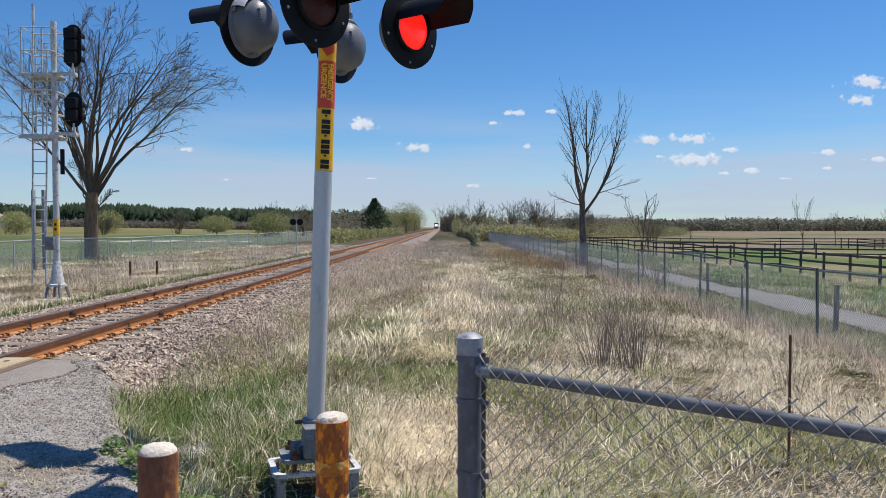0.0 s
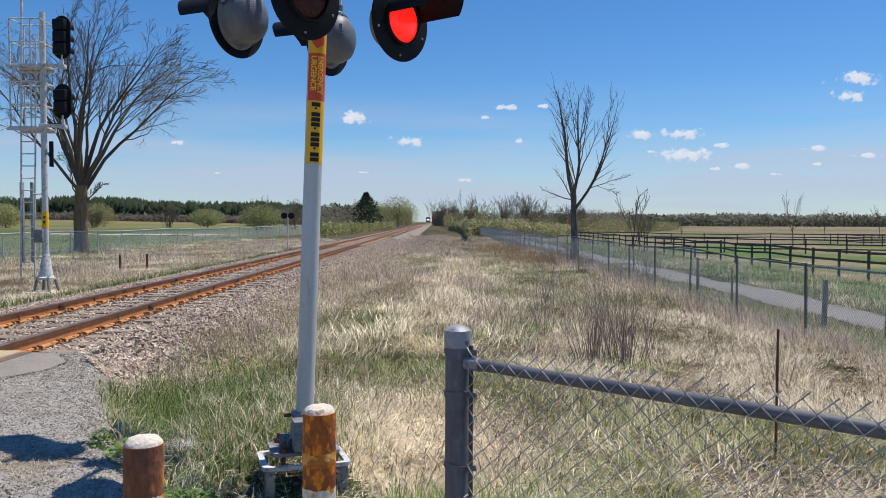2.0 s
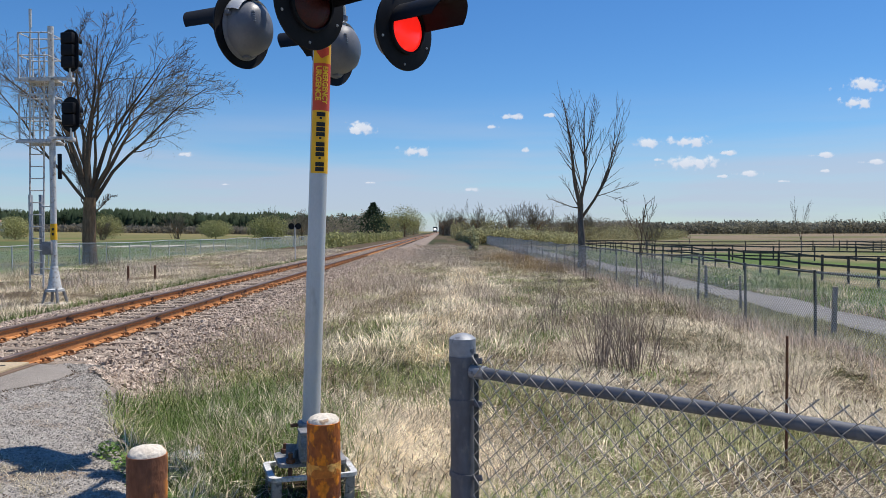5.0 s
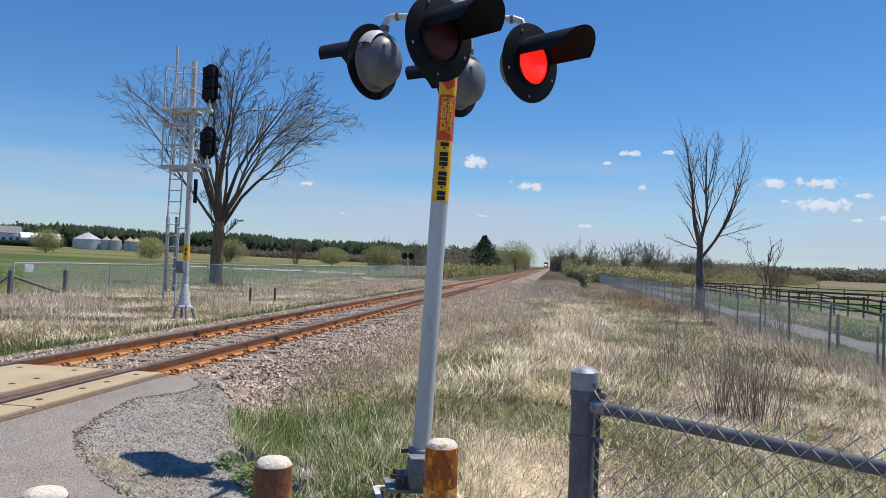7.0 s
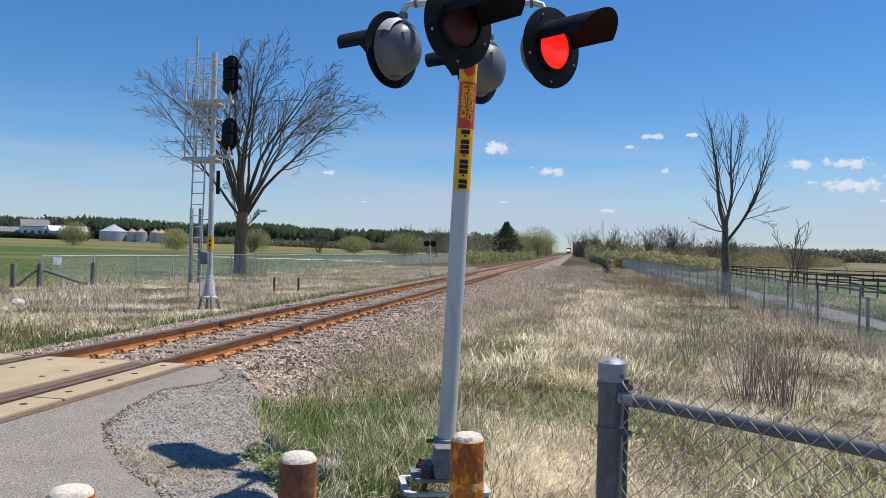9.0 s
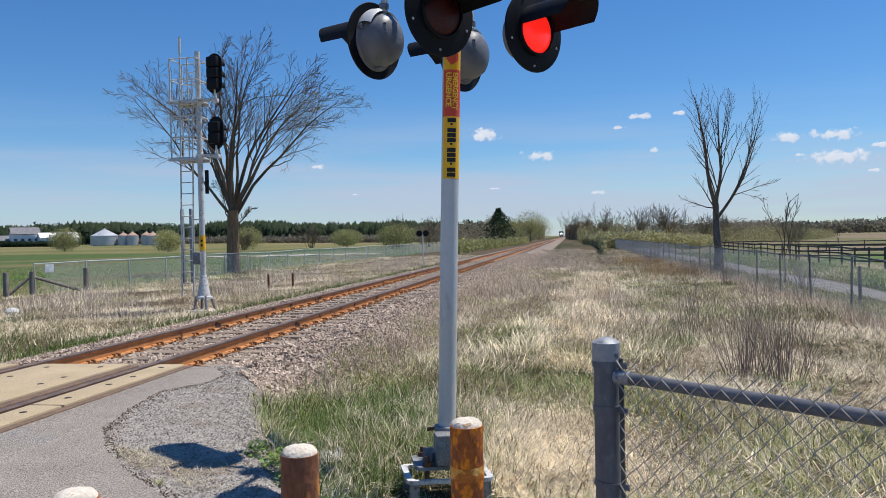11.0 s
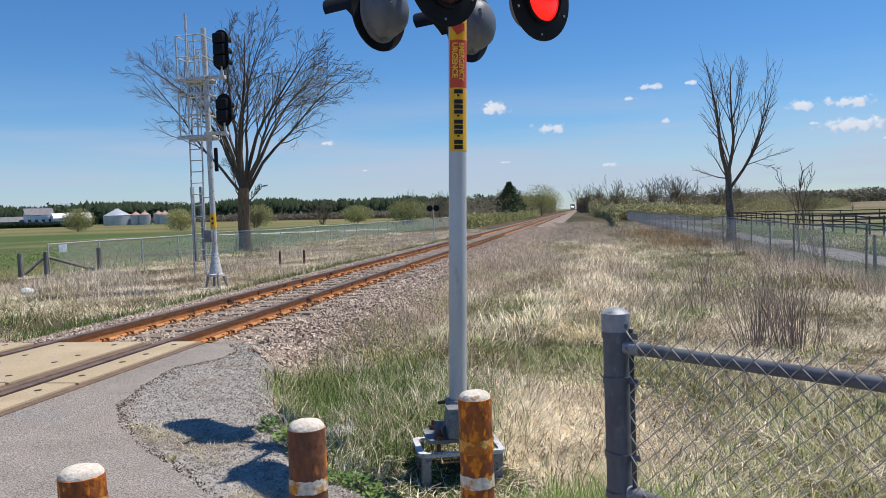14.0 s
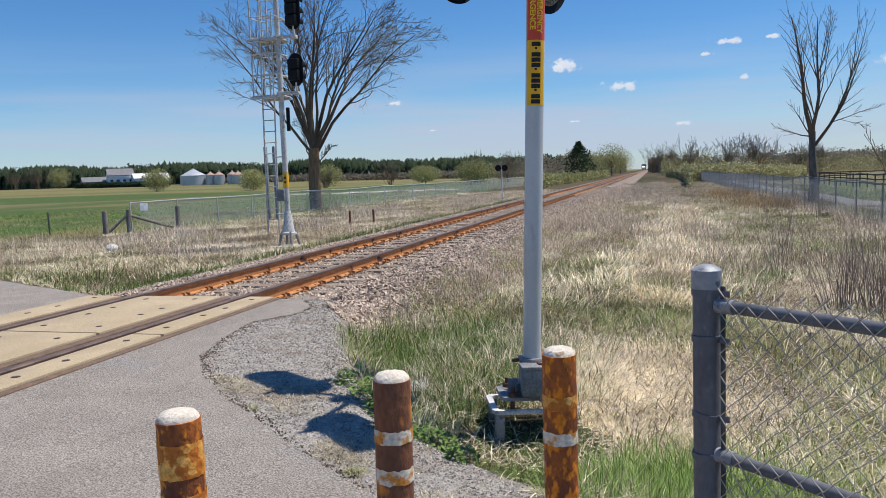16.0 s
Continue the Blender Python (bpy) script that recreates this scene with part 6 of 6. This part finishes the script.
def round_tree(x, y, w, h, seed, mat, label, n=1500, leaf=0.28, trunk=0.22):
    t = thing("tree", (x, y, land1(x, y)), label, "tree", "spring trees in the distance")
    g = Limbs(seed)
    g.limb([Vector((0, 0, -0.1)), Vector((0.05, 0, h * 0.2)), Vector((0, 0, h * 0.45))], trunk * h / 8, trunk * 0.5 * h / 8, 6)
    for k in range(7):
        a = k * 0.9
        g.grow(Vector((0, 0, h * 0.22)), Vector((math.cos(a) * 0.7, math.sin(a) * 0.7, 1)), h * 0.55, trunk * 0.35 * h / 8, 1, 2, 0.02, 0.5, (0, 5, 0))
    part("trunk", raw_mesh("trunk", g.v, g.f, M_BARK), M_BARK, t)
    if mat is M_SCRUB:
        c = Limbs(seed + 5)
        c.least = 0.022
        for k in range(16):
            a, q = c.rng.uniform(0, math.tau), c.rng.random()
            d = Vector((0.75 * q * math.cos(a), 0.75 * q * math.sin(a), 1))
            c.grow(Vector((w * 0.2 * q * math.cos(a), w * 0.2 * q * math.sin(a), 0)), d, h * c.rng.uniform(0.75, 1.05), 0.05, 1, 3, 0.02, 0.5, (0, 10, 5, 0), 0.12, 0.36)
        part("crown", raw_mesh("crown", c.v, c.f, mat), mat, t, "bare grey-brown twigs")
    else:
        part("crown", foliage_blob(seed, w, w * 0.9, h * 0.97, n, leaf, mat), mat, t, at=Matrix.Translation((0, 0, h * 0.02)))
    return t


def conifer(x, y, h, w, seed, label="dark evergreen pine standing among bare trees"):
    t = thing("pine_tree", (x, y, land1(x, y)), label, "tree")
    b = bmesh.new()
    tube(b, (0, 0, -0.1), (0, 0, h * 0.95), h * 0.022, 0.02, 6)
    part("trunk", b, M_BARK, t)
    rng = np.random.default_rng(seed)
    n = 2600
    s = rng.random(n) ** 0.75
    tier = (np.floor(s * 10) + 0.5) / 10 * 0.6 + s * 0.4
    a = rng.uniform(0, math.tau, n)
    rad = w / 2 * (1.04 - tier ** 1.6) * rng.uniform(0.25, 1.0, n) * (1 + 0.25 * np.sin(3 * a + np.floor(s * 10)))
    c = np.stack([rad * np.cos(a), rad * np.sin(a), h * (0.1 + 0.9 * s) - rad * 0.18], -1)
    v = np.stack([c + rng.normal(0, 0.22, (n, 3)) for _ in range(3)], 1).reshape(-1, 3)
    part("crown", quick_mesh("crown", v, np.arange(n * 3).reshape(-1, 3), M_FOREST), M_FOREST, t)


conifer(-12.6, 190, 9.0, 10.5, 5)
for k, (tx, ty, w, h, m) in enumerate(((-6.5, 225, 11, 9.5, M_WILLOW), (-13.5, 240, 10, 8.5, M_WILLOW), (-30, 150, 9, 5.2, M_WILLOW), (-34, 170, 8, 6.5, M_SCRUB), (-26, 165, 7, 6.5, M_SCRUB),
                                       (-62, 190, 9, 6.0, M_SCRUB), (-78, 185, 9, 6.2, M_WILLOW), (-86, 160, 7, 5.0, M_WILLOW), (-70, 165, 6, 4.2, M_SCRUB), (-48, 175, 8, 4.6, M_WILLOW),
                                       (-116, 165, 8, 6.0, M_WILLOW), (-267, 298, 12, 11, M_WILLOW), (-281, 300, 12, 10, M_SCRUB), (-293, 298, 12, 10, M_SCRUB),
                                       (12, 165, 9, 8, M_SCRUB), (18, 150, 10, 7, M_SCRUB), (25, 160, 9, 8.5, M_SCRUB), (31, 150, 8, 6, M_SCRUB), (38, 170, 9, 6, M_SCRUB), (29, 190, 12, 9, M_SCRUB),
                                       (5, 300, 12, 10, M_SCRUB), (10, 250, 11, 9, M_SCRUB), (-8, 330, 12, 10, M_WILLOW), (46, 150, 7, 4, M_SCRUB))):
    round_tree(tx, ty, w, h, 300 + k, m, "budding yellow-green spring tree" if m is M_WILLOW else "grey-brown leafless spring tree", 6500, 0.11 if m is M_WILLOW else 0.085)


def wood(name, points, depth, height, n, mat, label, seed, leaf=1.1, end=1.0):
    """A far belt of trees: overlapping ragged crowns along a line."""
    rng = np.random.default_rng(seed)
    P = np.array(points, float)
    seg = np.linalg.norm(np.diff(P, axis=0), axis=1)
    cum = np.r_[0, np.cumsum(seg)]
    s = rng.random(n) * cum[-1]
    cx, cy = np.interp(s, cum, P[:, 0]), np.interp(s, cum, P[:, 1])
    cell = np.floor(s / (height * 0.45)).astype(int)
    hh = height * (1 + (end - 1) * s / cum[-1]) * (0.78 + 0.3 * np.abs(np.sin(cell * 12.9898) * 43758.5453 % 1.0))
    q = ((s / (height * 0.45)) % 1 - 0.5) * 2
    t = rng.random(n) ** 0.7
    hgt = hh * t * (1 - 0.45 * q * q)
    cy = cy + rng.uniform(0, depth, n)
    c = np.stack([cx, cy, land(cx, cy) + hgt], -1)
    v = np.stack([c + rng.normal(0, leaf, (n, 3)) for _ in range(3)], 1).reshape(-1, 3)
    return tagged(new(name, quick_mesh(name, v, np.arange(n * 3).reshape(-1, 3), mat)), label, "woodland", kind="stuff")


def spruce_wood(name, points, depth, height, n, mat, label, seed, end):
    """A far evergreen wood: ragged pointed crowns, each a cone of three uneven skirts."""
    rng = np.random.default_rng(seed)
    P = np.array(points, float)
    cum = np.r_[0, np.cumsum(np.linalg.norm(np.diff(P, axis=0), axis=1))]
    s = rng.random(n) * cum[-1]
    cx, cy = np.interp(s, cum, P[:, 0]), np.interp(s, cum, P[:, 1]) + rng.uniform(0, depth, n)
    h = height * (1 + (end - 1) * s / cum[-1]) * rng.uniform(0.5, 1.0, n) ** 0.8 * (0.94 + 0.08 * np.sin(s * 0.05) + 0.05 * np.sin(s * 0.17))
    vs, k = [], 7
    ground = land(cx, cy)
    for lo, hi, w in ((0.0, 0.84, 0.22), (0.30, 0.94, 0.21), (0.55, 1.0, 0.18)):
        a = np.arange(k)[None] * math.tau / k + rng.uniform(0, 1, (n, 1))
        r = h[:, None] * w * rng.uniform(0.7, 1.25, (n, k))
        ring = np.stack([cx[:, None] + r * np.cos(a), cy[:, None] + r * np.sin(a), (ground + h * lo)[:, None] + r * rng.uniform(-0.3, 0.3, (n, k))], -1)
        tip = np.stack([cx, cy, ground + h * hi], -1)[:, None]
        vs.append(np.concatenate([ring, tip], 1))
    v = np.stack(vs, 1).reshape(-1, 3)
    cone = np.array([(q, (q + 1) % k, k) for q in range(k)])
    tri = (cone[None] + (np.arange(n * 3) * (k + 1))[:, None, None]).reshape(-1, 3)
    return tagged(new(name, quick_mesh(name, v, tri, mat)), label, "woodland", kind="stuff")


wood("far_wood", [(-900, 420), (-560, 520), (-330, 560), (-190, 590), (-60, 620)], 40, 21, 90000, M_FOREST, "ragged crowns and undergrowth of the far wood", 1, 0.75, 0.72)
spruce_wood("far_wood", [(-900, 420), (-560, 520), (-330, 560), (-190, 590), (-60, 620)], 60, 24, 8000, M_FOREST, "dark evergreen wood along the horizon", 11, 0.70)
wood("far_scrub", [(-260, 420), (-120, 400), (-40, 380)], 30, 3.6, 14000, M_SCRUB, "grey-brown scrub below the far wood", 2, 0.8)
wood("far_scrub", [(-50, 260), (-22, 240), (-9, 420)], 20, 8.5, 30000, M_SCRUB, "grey-brown leafless trees beside the track", 3, 0.22)
wood("far_scrub", [(3, 420), (12, 230), (40, 210), (75, 260)], 24, 7, 40000, M_SCRUB, "grey-brown leafless trees beyond the paddocks", 4, 0.2)
wood("far_wood", [(70, 520), (250, 500), (600, 430), (1000, 330)], 40, 8.5, 110000, M_BROWNWOOD, "low grey-brown wood along the horizon", 5, 0.75)
wood("green_scrub", [(-7.5, 75), (-6.5, 120), (-6, 200)], 4, 1.6, 9000, M_WILLOW, "yellow-green low scrub along the track", 6, 0.16)
wood("green_scrub", [(8, 70), (9, 95), (9.5, 130), (8, 170)], 5, 2.0, 9000, M_BUDDING, "yellow-green low scrub beside the fence", 7, 0.16)
wood("budding_scrub", [(7, 190), (16, 150), (32, 152), (58, 190), (90, 260)], 16, 4.8, 34000, M_BUDDING, "dull yellow-green budding scrub beyond the paddocks", 9, 0.12, 0.6)
wood("budding_scrub", [(9, 120), (15, 108), (24, 120), (30, 140)], 10, 2.6, 26000, M_BUDDING, "low budding scrub beside the end of the fence", 10, 0.13, 0.8)
wood("hedge", [(-253, 292), (-206, 294)], 4, 2.2, 8000, M_FOREST, "dark clipped hedge in front of the farmhouse", 8, 0.4)


# farm
def gable_house(x, y, w, d, wall_h, roof_h, label, roof=M_ROOF, turn=0, windows=4):
    z = land1(x, y)
    t = thing("farmhouse", pose(x, y, z, 0, 0, turn), label, "house")
    b = bmesh.new()
    box(b, (w, d, wall_h), (0, 0, wall_h / 2))
    for s in (-1, 1):
        b.faces.new([b.verts.new(p) for p in ((s * w / 2, -d / 2, wall_h), (s * w / 2, d / 2, wall_h), (s * w / 2, 0, wall_h + roof_h))])
    part("wall", b, M_SIDING, t, "white siding wall", smooth=False)
    for s in (-1, 1):
        r = bmesh.new()
        sl = math.hypot(d / 2 + 0.5, roof_h)
        box(r, (w + 0.8, sl + 0.2, 0.25), pose(0, s * (d / 4 + 0.15), wall_h + roof_h / 2 + 0.1, -s * math.degrees(math.atan2(roof_h, d / 2 + 0.3)), 0, 0))
        part("roof", r, roof, t, "grey pitched roof", smooth=False)
    for k in range(windows):
        wx = -w / 2 + w * (k + 0.5) / windows
        g = bmesh.new()
        box(g, (1.4, 0.2, 1.3), (wx, -d / 2 - 0.02, wall_h * 0.55), 0.04)
        wd = part("window", g, M_WHITEST, t)
        g = bmesh.new()
        box(g, (1.15, 0.1, 1.05), (wx, -d / 2 - 0.12, wall_h * 0.55))
        part("pane", g, M_GLASS, wd)
    return t


gable_house(-236, 302, 11, 9, 5.4, 3.0, "white farmhouse with a grey roof behind a hedge", turn=46)
gable_house(-221, 304, 15, 10, 3.8, 2.2, "long white farm building with a low roof", M_SIDING, 46, 3)
gable_house(-249, 300, 10, 8, 2.6, 2.2, "low grey-roofed farm outbuilding", turn=46, windows=2)


def grain_bin(x, y, r, h, cone, roof, label):
    t = thing("grain_bin", (x, y, land1(x, y)), label, "grain bin", "grain bins at the farm")
    b = bmesh.new()
    prof = []
    rings = 12
    for k in range(rings):
        z = h * k / rings
        prof += [(r, z), (r * 1.008, z + h / rings * 0.5)]
    lathe(b, [(0, 0)] + prof + [(r, h)], seg=32)
    part("wall", b, M_TIN, t, "corrugated galvanised wall")
    b = bmesh.new()
    lathe(b, [(r * 1.03, h - 0.1), (r * 0.12, h + cone), (0, h + cone)], seg=32)
    part("roof", b, roof, t, "ribbed conical roof")
    b = bmesh.new()
    lathe(b, [(r * 0.13, h + cone - 0.05), (r * 0.13, h + cone + 0.35), (0, h + cone + 0.5)], seg=12)
    part("vent_cap", b, M_TIN, t)


GB = [(-217.3, 333, 6.3, 4.8, 3.0, M_TIN), (-208.0, 334, 2.5, 4.8, 1.5, M_TINRUST), (-203.2, 334, 2.7, 4.8, 1.6, M_TINRUST), (-197.6, 337, 2.5, 5.0, 1.5, M_TINRUST), (-192.6, 334, 2.9, 4.6, 1.6, M_TINRUST)]
for gx_, gy_, gr, gh, gc, gm in GB:
    grain_bin(gx_, gy_, gr, gh, gc, gm, "large galvanised grain bin with a pale cone roof" if gm is M_TIN else "galvanised grain bin with a rusty cone roof")

# oncoming train, far down the line
train = thing("locomotive", (-GAUGE / 2, 560, 0), "distant dark locomotive with bright headlamps on the track", "locomotive")
b = bmesh.new()
box(b, (3.0, 18, 2.6), (0, 9, 2.2), 0.15)
box(b, (3.0, 3.2, 1.3), (0, 3.4, 3.9), 0.2)
part("body", b, M_TRAIN, train)
b = bmesh.new()
box(b, (2.4, 2.2, 2.0), (0, 1.0, 2.4), 0.2)
part("nose", b, M_SIDING, train, "pale painted nose")
for sx in (-0.45, 0.45):
    b = bmesh.new()
    lathe(b, [(0, 0.05), (0.36, 0.04), (0.4, 0)], pose(sx, -0.12, 2.9, 90, 0, 0), 12)
    part("headlamp", b, M_HEADLAMP, train, "bright headlamp")
b = bmesh.new()
for sx in (-1, 1):
    for k in range(6):
        lathe(b, [(0, 0.15), (0.5, 0.15), (0.5, -0.05), (0, -0.05)], pose(sx * 0.75, 2 + 2.6 * k, 0.5, 0, 90, 0), 16)
part("wheelset", b, M_TRAIN, train)["kind"] = "stuff"


# clouds: small flat-bottomed drifts of vapour at the edge of the sky
def cloud(x, z, w, h, seed, y=3000):
    b = bmesh.new()
    uv = b.loops.layers.uv.new("vapour")
    nx, nz = 14, 8
    grid = [[b.verts.new((w * 0.85 * (2 * i / nx - 1), 0.3 * h * math.cos(math.pi * (i / nx - 0.5)), h * 0.95 * (2 * j / nz - 1))) for i in range(nx + 1)] for j in range(nz + 1)]
    for j in range(nz):
        for i in range(nx):
            f = b.faces.new((grid[j][i], grid[j][i + 1], grid[j + 1][i + 1], grid[j + 1][i]))
            for loop in f.loops:
                u, v = loop.vert.co.x / (w * 0.85), loop.vert.co.z / (h * 0.95)
                r = math.hypot(u, v * (1.0 if v > 0 else 1.5))
                loop[uv].uv = (max(-0.9, 1.0 - 1.35 * r), min(1.0, max(0.0, 0.55 + 0.9 * v)))
    ob = tagged(new("cloud", mesh_of(b, "cloud", M_CLOUD)), "small white fair-weather cumulus cloud in a blue sky", "cloud", "fair-weather clouds", "structure")
    ob.data.shade_smooth()
    ob.visible_shadow = False
    place(ob, (x, y, z))


for k, (cx, cz, cw, ch) in enumerate(((-325, 410, 125, 55), (-108, 318, 118, 44), (-350, 400, 60, 35), (114, 166, 70, 20), (270, 455, 120, 26), (205, 415, 55, 18), (340, 322, 44, 26), (420, 460, 70, 18),
                                      (816, 346, 120, 42), (985, 352, 190, 46), (1000, 266, 240, 60), (1130, 308, 100, 22), (1215, 225, 110, 26), (1110, 215, 60, 14), (1520, 298, 110, 24), (1360, 195, 60, 12),
                                      (1690, 575, 180, 60), (1655, 505, 130, 50), (860, 282, 40, 16), (1720, 270, 120, 22), (-1030, 310, 75, 22), (1520, 235, 50, 14), (-860, 190, 40, 10), (-290, 195, 50, 10))):
    cloud(cx, cz, cw, ch, 500 + k)
